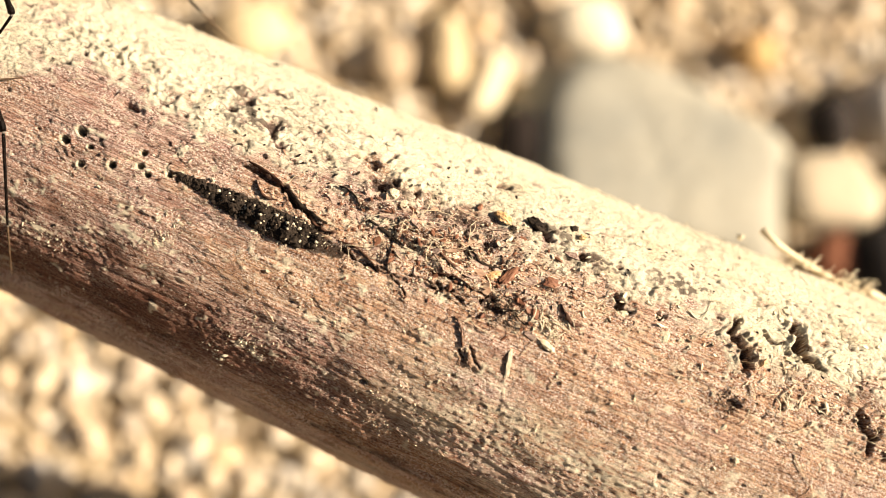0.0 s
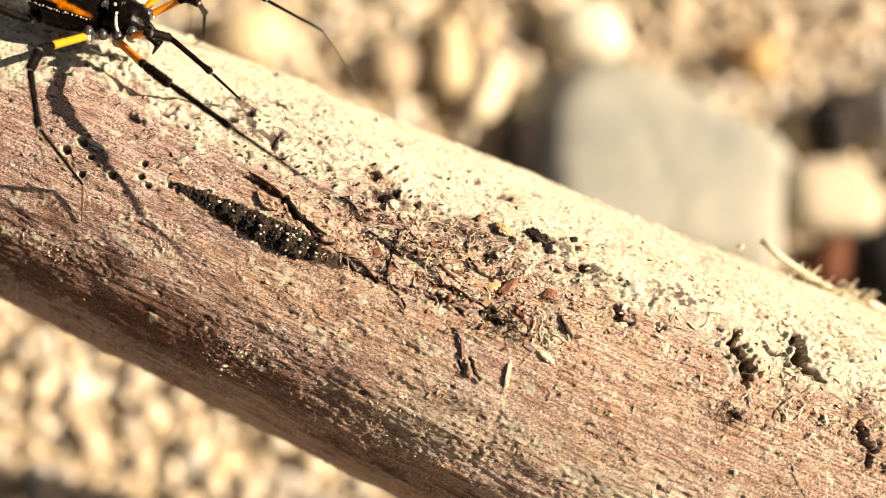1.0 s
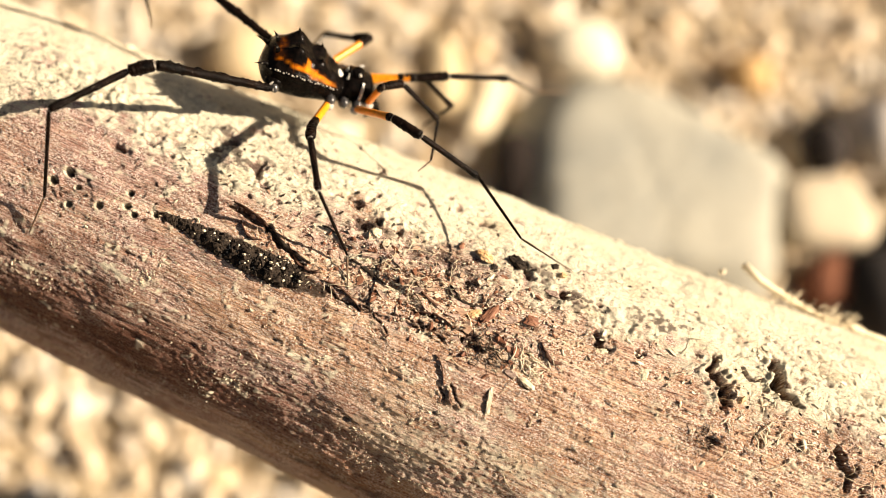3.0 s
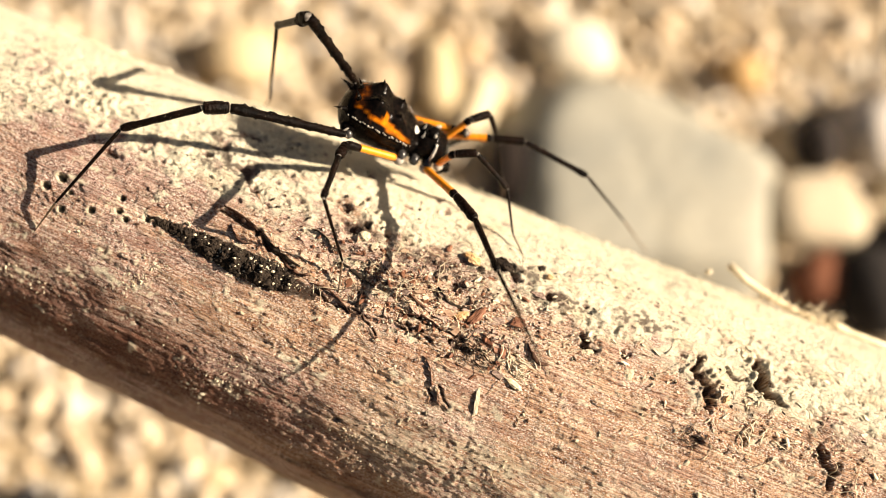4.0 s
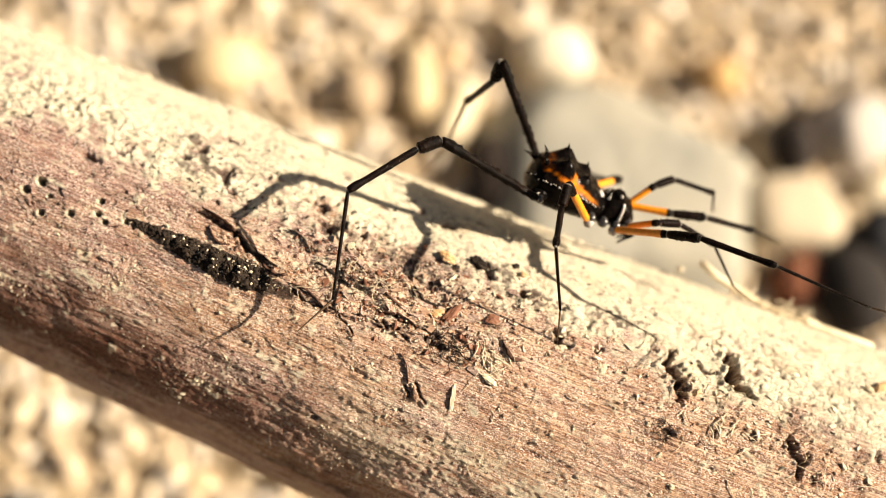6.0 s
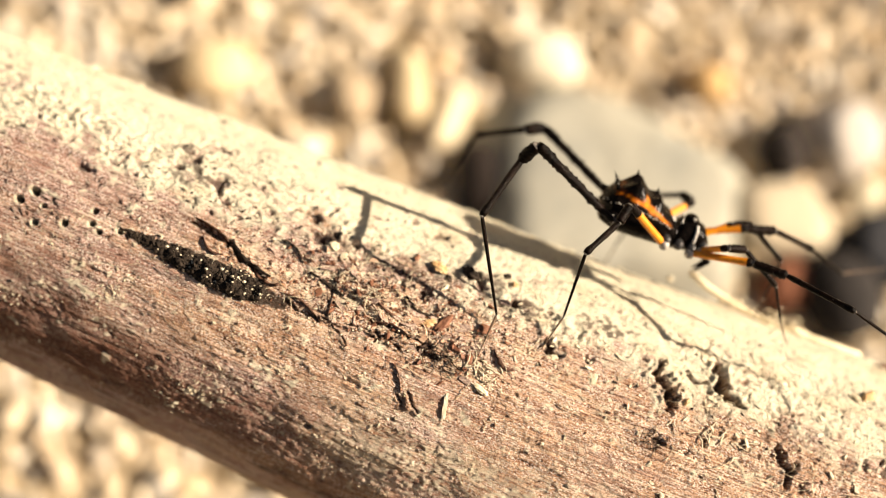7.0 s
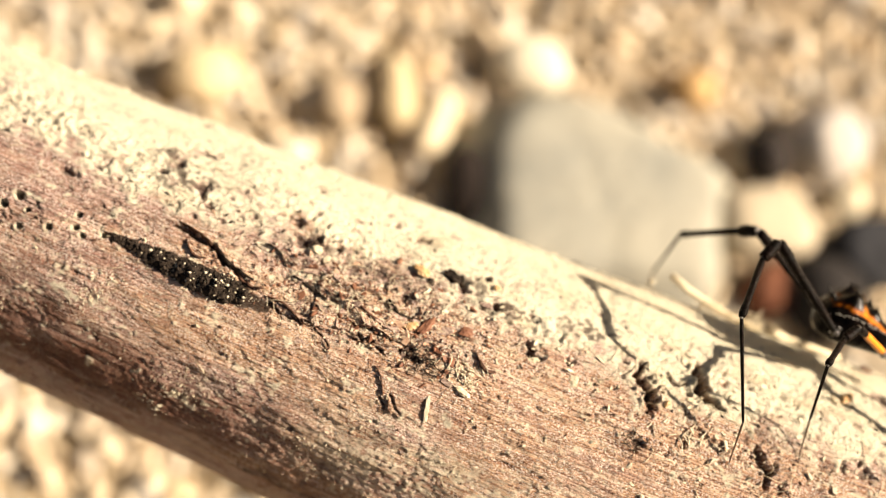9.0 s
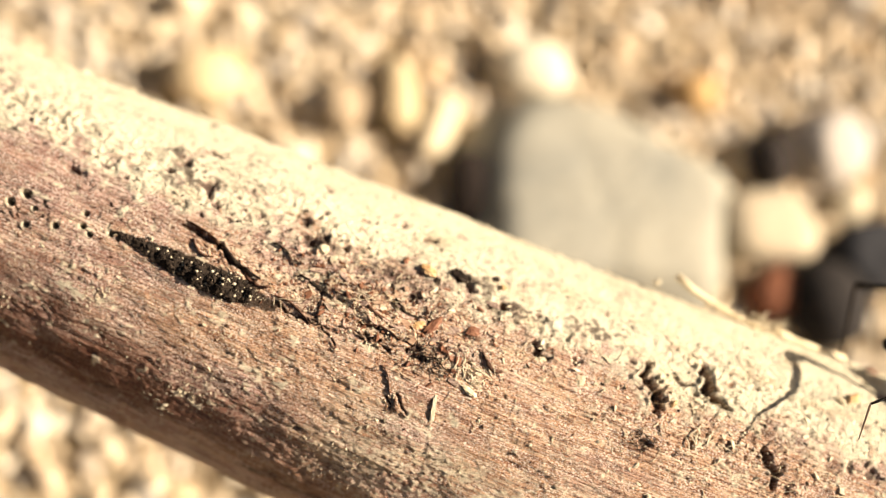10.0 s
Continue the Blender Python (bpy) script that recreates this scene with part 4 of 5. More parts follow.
def plates(name, count, seed, spread, mat, text, size=(0.3, 1.0)):
    """Thin torn plates of bark, lifted at one edge, mostly along the grain, as one object."""
    rng = np.random.RandomState(seed)
    V, F, base = [], [], 0
    for _ in range(count):
        s, phi = spread(rng)
        ln = rng.uniform(*size)
        n = rng.randint(6, 10)
        w = np.sort(rng.uniform(0, 2 * math.pi, n))
        rad = rng.uniform(0.55, 1.0, n)
        flat = np.stack([np.cos(w) * rad * ln, np.sin(w) * rad * ln * rng.uniform(0.3, 0.6), np.zeros(n)], 1)
        place, a, nrm, side = on_branch(s, phi, 0.02)
        turn = np.stack([a, side, nrm], 1) @ np.array(Euler((rng.normal(0, 0.22), rng.normal(0, 0.16), rng.normal(0.15, 0.5))).to_matrix())
        thick = rng.uniform(0.06, 0.13)
        for up in (thick, -thick):
            V.append(((flat * (1 if up > 0 else 1.06) + np.array([0, 0, up]) + rng.normal(0, 0.02, (n, 3))) @ turn.T + place) * MM)
        F += [tuple(range(base, base + n)), tuple(range(base + 2 * n - 1, base + n - 1, -1))]
        F += [(base + k, base + n + k, base + n + (k + 1) % n, base + (k + 1) % n) for k in range(n)]
        base += 2 * n
    return tagged(new(name, mesh_from(name, np.concatenate(V).tolist(), F, mat, smooth=False)), text, "bark", kind="stuff")


plates("bark_plates", 42, 22, middle, MAUVE, "torn mauve-brown plates of flaking bark", (0.4, 1.5))
plates("bark_plates", 20, 23, middle, OCHRE, "torn ochre plates of flaking bark", (0.3, 0.9))
plates("bark_plates", 12, 24, middle, RUST, "torn red-brown plates of flaking bark", (0.25, 0.8))
plates("bark_plates", 24, 25, right_end, CRUMB, "thin pale plates of crumbling bark", (0.2, 0.6))
plates("bark_plates", 140, 26, band, CRUMB, "thin pale plates of crumbling bark", (0.15, 0.55))


def crust():
    """The black streak: a swarm of dark grains, thicker towards one end, with pale specks."""
    rng = np.random.RandomState(21)
    thing = tagged(new("fungus_crust"), "black granular crust flecked with pale specks on bark", "fungus")
    v, f = BALLS[1]
    for nm, count, mat, text in (("dark_grain", 4200, CHAR, "black grains"), ("pale_speck", 620, CRUMB, "pale specks")):
        V, F, base = [], [], 0
        for _ in range(count):
            u = 0.02 + 0.98 * rng.rand() ** (0.7 if mat is CHAR else 0.4)
            s = -15.6 + 13.4 * u
            mid = np.interp(u, [0, 0.25, 0.5, 0.8, 1], [-12.5, -12.8, -13.9, -14.2, -13.8])
            wid = np.interp(u, [0, 0.2, 0.35, 0.6, 0.9, 1], [0.3, 0.55, 0.95, 1.25, 1.2, 0.7])
            q = rng.uniform(-1, 1) if mat is CHAR else float(np.clip(rng.normal(0, 0.75), -1.3, 1.3))
            top = 0.6 * wid * max(0.0, 1 - q * q) * (0.7 + 0.3 * math.sin(s * 2.3) + 0.25 * math.sin(s * 5.1 + 1))
            r = 0.05 + rng.gamma(1.3, 0.04) if mat is CHAR else 0.025 + rng.gamma(1.2, 0.026)
            place = on_branch(s, mid + q * wid / 0.32, top + (r * 0.6 if mat is CRUMB else 0) - 0.05)[0]
            w = v * r * np.array([rng.uniform(0.7, 1.5), rng.uniform(0.7, 1.3), rng.uniform(0.7, 1.3)]) * (1 + rng.normal(0, 0.2, (len(v), 1)))
            V.append((w + place) * MM)
            F.append(f + base)
            base += len(v)
        part(nm, mesh_from(nm, np.concatenate(V).tolist(), np.concatenate(F).tolist(), mat, smooth=False), thing, text)["kind"] = "stuff"


crust()


GROUPS = {"wood_chip": "wood chips on the branch", "dark_seed": "seeds among the sawdust", "bark_flake": "loose bark flakes", "amber_crumb": "resin crumbs"}


def lump(name, s, phi, size, turn, mat, text, category, seed, lift=0.3, sharp=0.9, boxy=2.0):
    """One crumb, chip or seed lying on the bark; sizes are half lengths in mm along, across and up."""
    v, f = lumpy(3, seed, 0.13, sharp)
    v = v * (np.linalg.norm(v, axis=1) / np.sum(np.abs(v) ** boxy, axis=1) ** (1 / boxy))[:, None]
    jitter = np.random.RandomState(seed).normal(0, 0.11 if boxy < 3 else 0.05, (len(v), 1))
    ob = tagged(new(name, mesh_from(name, (v * (1 + jitter) * np.array(size) * 0.8 * MM).tolist(), f.tolist(), mat, smooth=False)), text, category, GROUPS.get(name, ""))
    place, a, nrm, side = on_branch(s, phi, size[2] * lift)
    m = Matrix((Vector(a), Vector(side), Vector(nrm))).transposed().to_4x4()
    ob.matrix_basis = Matrix.Translation(Vector(place) * MM) @ m @ pose(0, 0, 0, 0, 0, turn)
    return ob


lump("splinter", 16.2, -24.2, (1.7, 0.27, 0.2), 104, CRUMB, "pale straw-coloured splinter on brown bark", "splinter", 31, 0.8, 0.3, 7.0)
lump("amber_crumb", 11.3, 15.4, (1.3, 0.75, 0.55), -20, AMBER, "amber resin crumb among sawdust", "resin", 32)
lump("dark_seed", 14.0, 18.4, (1.5, 0.75, 0.6), -25, CHAR, "black seed husk among sawdust", "seed", 33)
lump("dark_seed", 12.3, 13.6, (0.45, 0.35, 0.3), 10, CHAR, "tiny black seed beside an amber crumb", "seed", 34)
lump("dark_seed", 17.3, 22.4, (0.5, 0.4, 0.35), 30, CHAR, "small black seed on sawdust", "seed", 35)
lump("amber_crumb", 18.2, 20.2, (0.5, 0.4, 0.4), 0, AMBER, "small brown resin crumb on sawdust", "resin", 36)
lump("bark_flake", 13.5, -0.9, (1.5, 0.55, 0.22), 62, RUST, "red-brown bark flake standing out from pale litter", "bark", 37, 0.9)
lump("bark_flake", 12.3, -2.4, (0.9, 0.5, 0.22), 30, AMBER, "orange-brown flake of bark on litter", "bark", 38, 0.8)
lump("bark_flake", 17.0, 1.8, (0.9, 0.6, 0.2), 10, RUST, "red-brown flake of bark on litter", "bark", 39, 0.8)
lump("wood_chip", 23.4, 1.4, (0.9, 0.55, 0.4), 25, CHIP, "pale wood chip with a dark gap above it", "wood chip", 40)
lump("wood_chip", 27.4, -0.4, (0.9, 0.7, 0.2), 60, CHIP, "whitish crumbly chip on brown bark", "wood chip", 41)
lump("wood_chip", 1.7, 8.2, (0.75, 0.65, 0.4), 15, CHIP, "cream wood chip among dark pits", "wood chip", 42)
lump("wood_chip", 2.9, 6.6, (0.6, 0.4, 0.3), 70, CHIP, "cream wood chip among dark pits", "wood chip", 43)
lump("wood_chip", 18.6, -15.5, (1.0, 0.4, 0.25), -15, STRAW, "pale wood chip on flaking bark", "wood chip", 44, 0.7)
lump("amber_crumb", 36.0, 3.4, (0.6, 0.3, 0.3), 70, AMBER, "orange crumb under a lifted bark edge", "resin", 45)
lump("wood_chip", 53.4, 27.8, (1.35, 0.65, 0.5), 50, AMBER, "yellow-brown chip on sawdust", "wood chip", 46, 0.9)
lump("wood_chip", 52.2, 26.0, (0.7, 0.4, 0.3), -20, STRAW, "yellow-brown chip on sawdust", "wood chip", 47, 0.9)
lump("dark_seed", 56.8, 34.5, (0.9, 0.6, 0.5), 10, CHAR, "dark husk on sawdust", "seed", 48)
lump("wood_chip", 36.4, -24.0, (0.35, 0.3, 0.22), 0, CRUMB, "tiny white chip on brown bark", "wood chip", 49)
lump("wood_chip", 58.5, 58.0, (1.2, 0.8, 0.5), 10, RUST, "dull brown chip on the ridge of the branch", "wood chip", 50)


def strip(s0, p0, s1, p1, wide, mat, text, seed, lift=0.25):
    """A curled strip of bark along the branch."""
    rng = np.random.RandomState(seed)
    n = 14
    V, F = [], []
    bend = rng.uniform(-2.5, 2.5)
    for k in range(n + 1):
        u = k / n
        s, p = s0 + (s1 - s0) * u, p0 + (p1 - p0) * u + bend * math.sin(u * 3.1)
        w = wide * (0.35 + 0.65 * math.sin(math.pi * min(max(u, 0.04), 0.96))) * (1 + 0.25 * rng.normal())
        h = lift * math.sin(math.pi * u) + 0.14 * rng.rand()
        for dq, dz in ((-0.5, 0.0), (-0.35, 0.16), (0.35, 0.16), (0.5, 0.0), (0.3, -0.12), (-0.3, -0.12)):
            V.append(tuple(on_branch(s, p + dq * w / 0.32, h + dz)[0] * MM))
    for k in range(n):
        for j in range(6):
            F.append((k * 6 + j, k * 6 + (j + 1) % 6, (k + 1) * 6 + (j + 1) % 6, (k + 1) * 6 + j))
    F.append(tuple(range(6))[::-1])
    F.append(tuple(n * 6 + j for j in range(6)))
    return part("bark_strip", mesh_from("bark_strip", V, F, mat), branch, text)


STRIP_TEXT = "dark curled strip of peeling bark on the branch"
for k, (s0, p0, s1, p1, wide) in enumerate(((-10.6, 0.4, -6.2, -4.2, 0.34), (-7.2, -2.4, -2.2, -8.0, 0.40), (-9.2, -4.4, -6.8, -7.4, 0.28), (-4.6, -5.4, -1.2, -9.6, 0.30),
                                            (-2.9, 3.9, -0.1, 0.2, 0.16), (-0.8, -11.4, 3.4, -15.2, 0.24),
                                            (7.4, -9.4, 11.2, -9.4, 0.18), (3.2, 2.6, 3.9, -13.0, 0.10), (12.7, -24.8, 13.4, -29.0, 0.15),
                                            (10.6, -18.0, 12.2, -25.0, 0.20), (0.8, -2.0, 4.4, -5.0, 0.34), (6.6, -1.0, 9.4, -4.6, 0.32), (18.4, -3.0, 20.6, -6.4, 0.5), (9.4, 2.6, 12.6, 0.6, 0.3))):
    strip(s0, p0, s1, p1, wide, (UMBER, CHAR, UMBER)[k % 3], STRIP_TEXT, 500 + k, 0.1)

# the broken straw on the ridge, with its frayed tuft
straw = tagged(new("straw"), "pale broken straw with a frayed tuft on the branch", "straw")
v, f = strand_mesh([on_branch(s, p, h)[0] for s, p, h in ((35.6, 60.6, 2.7), (37.8, 61.0, 1.8), (40.1, 61.5, 1.1), (43.0, 61.6, 0.6), (46.0, 61.7, 0.35), (50.2, 61.7, 0.3), (56, 61.5, 0.3))], 0.42, 0.30, STRAW, 9)
part("stalk", mesh_from("stalk", v, f, STRAW), straw)
rng = np.random.RandomState(77)
for k in range(34):
    s, p = rng.uniform(39.5, 47.5), 61.5 + rng.uniform(-4, 4)
    v, f = strand_mesh([on_branch(s + rng.uniform(-0.3, 0.3) + 0.25 * q, p, 0.4 + rng.uniform(0.12, 0.5) * q)[0] for q in range(5)], 0.11, 0.03, STRAW, 4)
    part("tuft_hair", mesh_from("tuft_hair", v, f, STRAW), straw)
lump("wood_chip", 33.9, 61.0, (0.5, 0.5, 0.5), 0, CRUMB, "round pale crumb beside a straw", "wood chip", 51, 2.2)
lump("wood_chip", 49.0, 61.5, (1.6, 0.6, 0.5), 5, STRAW, "pale chip on the ridge beside a straw", "wood chip", 52, 0.8)


def slopes(t, y):
    """Slopes for a smooth curve through the rows that never overshoots."""
    h = np.diff(t)
    d = np.diff(y, axis=0) / h[:, None]
    m = np.zeros_like(y)
    for i in range(1, len(t) - 1):
        w1, w2 = 2 * h[i] + h[i - 1], h[i] + 2 * h[i - 1]
        same = d[i - 1] * d[i] > 0
        safe = np.where(same, d[i - 1], 1.0), np.where(same, d[i], 1.0)
        m[i] = np.where(same, (w1 + w2) / (w1 / safe[0] + w2 / safe[1]), 0.0)
    m[0], m[-1] = d[0], d[-1]
    return m


def glide(rows, step=0.1):
    """Rows of (t, numbers) turned into rows at every step, with the row before and the share of the way to the next."""
    t = np.array([r[0] for r in rows])
    y = np.array([r[1:] for r in rows])
    m = slopes(t, y)
    out = []
    for k in range(int(round(t[-1] / step)) + 1):
        u = k * step
        i = min(max(int(np.searchsorted(t, u + 1e-9)) - 1, 0), len(t) - 2)
        h = t[i + 1] - t[i]
        f = (u - t[i]) / h
        a, b, c, d = 2 * f**3 - 3 * f**2 + 1, f**3 - 2 * f**2 + f, -2 * f**3 + 3 * f**2, f**3 - f**2
        out.append((u, a * y[i] + b * h * m[i] + c * y[i + 1] + d * h * m[i + 1], i, f))
    return out


def motions():
    # the body: seconds, place in mm, turn in degrees; the legs: seconds, five joints in mm from the knee to the foot's tip
    body_rows = [
        (0.0, -42.03, 66.99, 64.26, -13.6, -6.9, -26.7),
        (0.5, -33.57, 62.61, 64.66, -10.9, -8.9, -26.4),
        (1.0, -26.25, 60.78, 64.60, -13.2, -10.5, -20.8),
        (1.5, -19.41, 59.50, 64.39, -15.6, -6.4, -17.4),
        (2.0, -14.28, 59.93, 63.92, -18.7, 4.2, -10.2),
        (2.5, -8.01, 60.05, 63.56, -17.0, 19.7, 1.8),
        (4.0, 5.86, 53.57, 63.77, -15.4, 22.5, -14.3),
        (4.5, 10.26, 52.73, 63.58, -19.8, 21.1, -9.3),
        (5.0, 15.34, 51.73, 63.35, -24.9, 19.6, -6.2),
        (5.5, 22.57, 49.27, 63.17, -26.6, 18.0, -12.7),
        (6.8, 33.22, 45.11, 63.45, -32.9, 9.1, -18.2),
        (7.0, 35.52, 45.87, 62.57, -39.6, 7.6, -17.8),
        (7.5, 43.40, 43.31, 61.37, -46.8, 8.8, -16.9),
        (8.0, 52.26, 39.56, 60.95, -42.9, 6.2, -20.8),
        (8.5, 56.28, 37.39, 60.51, -41.5, 4.5, -20.4),
        (9.0, 60.68, 35.72, 59.19, -47.4, 3.2, -18.1),
        (9.5, 68.88, 32.65, 58.38, -45.6, 4.0, -19.0),
        (10.0, 76.32, 29.68, 57.74, -43.4, 4.4, -19.6),
    ]
    leg_rows = {}
    leg_rows['right', 4] = [
        (0.0, -56.8, 66.6, 70.1, -59.3, 66.1, 70.0, -65.6, 63.7, 66.2, -65.0, 58.2, 57.6, -64.9, 55.9, 53.9),
        (0.5, -48.6, 62.0, 69.9, -51.0, 61.5, 69.6, -56.9, 58.9, 65.2, -55.5, 53.1, 57.0, -55.1, 50.3, 53.6),
        (1.0, -41.1, 59.5, 69.9, -43.4, 58.6, 69.7, -48.2, 54.5, 65.1, -44.6, 48.3, 57.9, -43.5, 45.3, 54.8),
        (1.5, -33.8, 58.0, 70.7, -35.9, 56.6, 70.4, -36.6, 50.3, 65.9, -28.9, 45.9, 61.0, -30.2, 42.6, 58.4),
        (2.0, -27.3, 56.9, 72.4, -29.0, 55.4, 71.3, -30.3, 47.8, 71.0, -28.7, 46.1, 61.1, -30.0, 42.8, 58.5),
        (2.5, -21.0, 56.1, 71.6, -23.2, 55.1, 70.8, -27.8, 49.0, 71.7, -28.1, 45.4, 62.0, -29.7, 42.9, 58.7),
        (4.0, -9.8, 52.2, 68.9, -12.2, 51.6, 69.5, -19.6, 49.9, 67.9, -26.0, 44.8, 62.0, -28.6, 43.1, 58.8),
        (4.5, -3.1, 52.6, 71.4, -5.0, 51.7, 69.8, -8.1, 44.7, 70.8, -5.7, 39.4, 62.4, -7.0, 35.4, 60.2),
        (5.0, 1.8, 51.7, 70.5, -0.2, 50.5, 69.7, -5.1, 44.5, 70.8, -5.4, 38.7, 62.4, -7.4, 35.3, 60.1),
        (5.5, 7.5, 50.1, 67.3, 5.1, 49.6, 67.6, -1.5, 45.7, 68.8, -5.0, 37.7, 63.3, -7.3, 35.3, 60.2),
        (6.8, 21.8, 48.2, 72.9, 19.7, 46.9, 73.8, 16.7, 43.7, 67.7, 19.3, 35.2, 62.8, 17.5, 31.3, 61.3),
        (7.0, 23.0, 49.7, 70.3, 21.5, 49.3, 68.3, 17.3, 42.9, 69.2, 19.3, 35.4, 62.7, 17.5, 31.5, 61.3),
        (7.5, 30.3, 47.0, 69.2, 28.7, 46.9, 67.3, 22.4, 42.6, 68.8, 20.5, 35.0, 62.3, 17.8, 31.7, 61.4),
        (8.0, 37.7, 43.0, 66.3, 35.1, 43.0, 66.4, 27.6, 40.8, 67.0, 20.2, 34.4, 63.3, 17.5, 31.4, 61.3),
        (8.5, 40.7, 40.3, 63.4, 38.0, 40.1, 63.4, 30.2, 38.8, 63.9, 20.8, 34.8, 62.4, 17.7, 31.6, 61.3),
        (9.0, 49.8, 42.2, 66.1, 47.9, 41.0, 66.0, 44.2, 34.4, 67.3, 44.6, 25.0, 62.9, 43.7, 21.5, 60.1),
        (9.5, 56.9, 38.9, 65.1, 54.8, 37.7, 65.3, 48.4, 33.8, 67.5, 45.2, 25.1, 62.5, 43.7, 21.4, 60.1),
        (9.8, 57.6, 31.3, 63.9, 54.7, 31.6, 64.8, 55.0, 33.0, 57.5, 47.1, 26.2, 60.0, 44.4, 21.7, 59.7),
        (10.0, 62.2, 34.5, 58.7, 62.8, 33.8, 61.1, 65.1, 29.1, 66.9, 55.5, 26.0, 66.0, 53.1, 22.3, 66.9),
    ]
    leg_rows['right', 3] = [
        (0.0, -43.4, 58.2, 67.1, -43.4, 56.0, 67.1, -42.1, 51.3, 64.7, -35.2, 52.5, 62.1, -31.6, 53.4, 61.5),
        (0.5, -33.6, 53.3, 66.6, -32.9, 51.2, 66.8, -29.8, 46.6, 66.9, -25.8, 44.8, 61.0, -25.6, 41.5, 58.9),
        (1.0, -28.7, 53.4, 68.6, -29.3, 51.1, 68.5, -27.9, 45.7, 67.7, -25.2, 43.5, 61.2, -25.6, 41.0, 58.6),
        (1.5, -24.2, 53.3, 67.0, -25.3, 51.0, 67.1, -25.9, 45.5, 68.1, -25.1, 43.4, 61.2, -25.6, 41.0, 58.5),
        (2.0, -17.1, 52.9, 67.5, -17.6, 50.5, 68.1, -18.9, 45.1, 69.7, -20.8, 43.1, 63.1, -22.0, 42.2, 59.8),
        (2.5, -5.9, 51.7, 67.2, -5.7, 49.3, 68.7, -3.1, 44.4, 68.0, 0.2, 40.4, 62.7, 0.9, 36.7, 61.6),
        (4.0, 1.2, 49.7, 67.1, 0.8, 47.6, 68.2, -0.4, 42.4, 69.8, 1.5, 39.2, 63.4, 1.1, 36.3, 61.3),
        (4.5, 6.1, 49.7, 67.0, 4.9, 47.8, 67.3, 2.3, 43.0, 68.6, 2.1, 39.3, 62.3, 0.9, 36.0, 61.4),
        (5.0, 17.7, 45.6, 68.8, 18.2, 43.5, 69.6, 21.0, 39.2, 68.9, 23.6, 34.9, 63.0, 24.5, 32.0, 61.2),
        (5.5, 21.7, 45.8, 69.2, 21.9, 43.6, 68.8, 22.2, 38.3, 70.3, 24.0, 34.1, 64.4, 24.6, 32.3, 61.2),
        (6.8, 30.0, 44.4, 68.3, 28.5, 42.9, 67.6, 25.0, 39.2, 69.7, 25.1, 34.6, 63.9, 24.0, 32.0, 61.3),
        (7.0, 32.1, 45.1, 67.6, 30.9, 43.2, 67.4, 27.0, 39.4, 68.6, 25.9, 35.2, 62.7, 23.7, 32.2, 61.2),
        (7.5, 45.7, 37.4, 68.0, 47.0, 35.5, 67.8, 49.8, 31.4, 65.4, 50.5, 24.5, 62.3, 51.1, 21.5, 59.8),
        (8.0, 51.4, 36.3, 68.2, 50.6, 34.5, 69.2, 52.1, 31.1, 65.2, 51.7, 25.3, 60.6, 50.8, 21.8, 59.7),
        (8.5, 53.5, 35.6, 66.6, 52.2, 34.1, 67.4, 50.5, 29.2, 68.7, 51.1, 25.0, 62.5, 50.8, 22.1, 59.8),
        (9.0, 57.0, 34.0, 64.9, 55.2, 32.8, 65.2, 51.7, 29.3, 67.7, 52.1, 25.6, 61.3, 51.1, 22.2, 59.7),
        (9.5, 72.2, 26.4, 64.4, 72.1, 24.8, 65.9, 69.8, 20.0, 67.2, 68.7, 15.5, 61.4, 68.1, 13.6, 58.2),
        (10.0, 75.4, 24.4, 64.6, 74.6, 22.8, 65.8, 72.3, 17.8, 66.7, 70.9, 13.7, 60.7, 70.2, 11.6, 57.6),
    ]
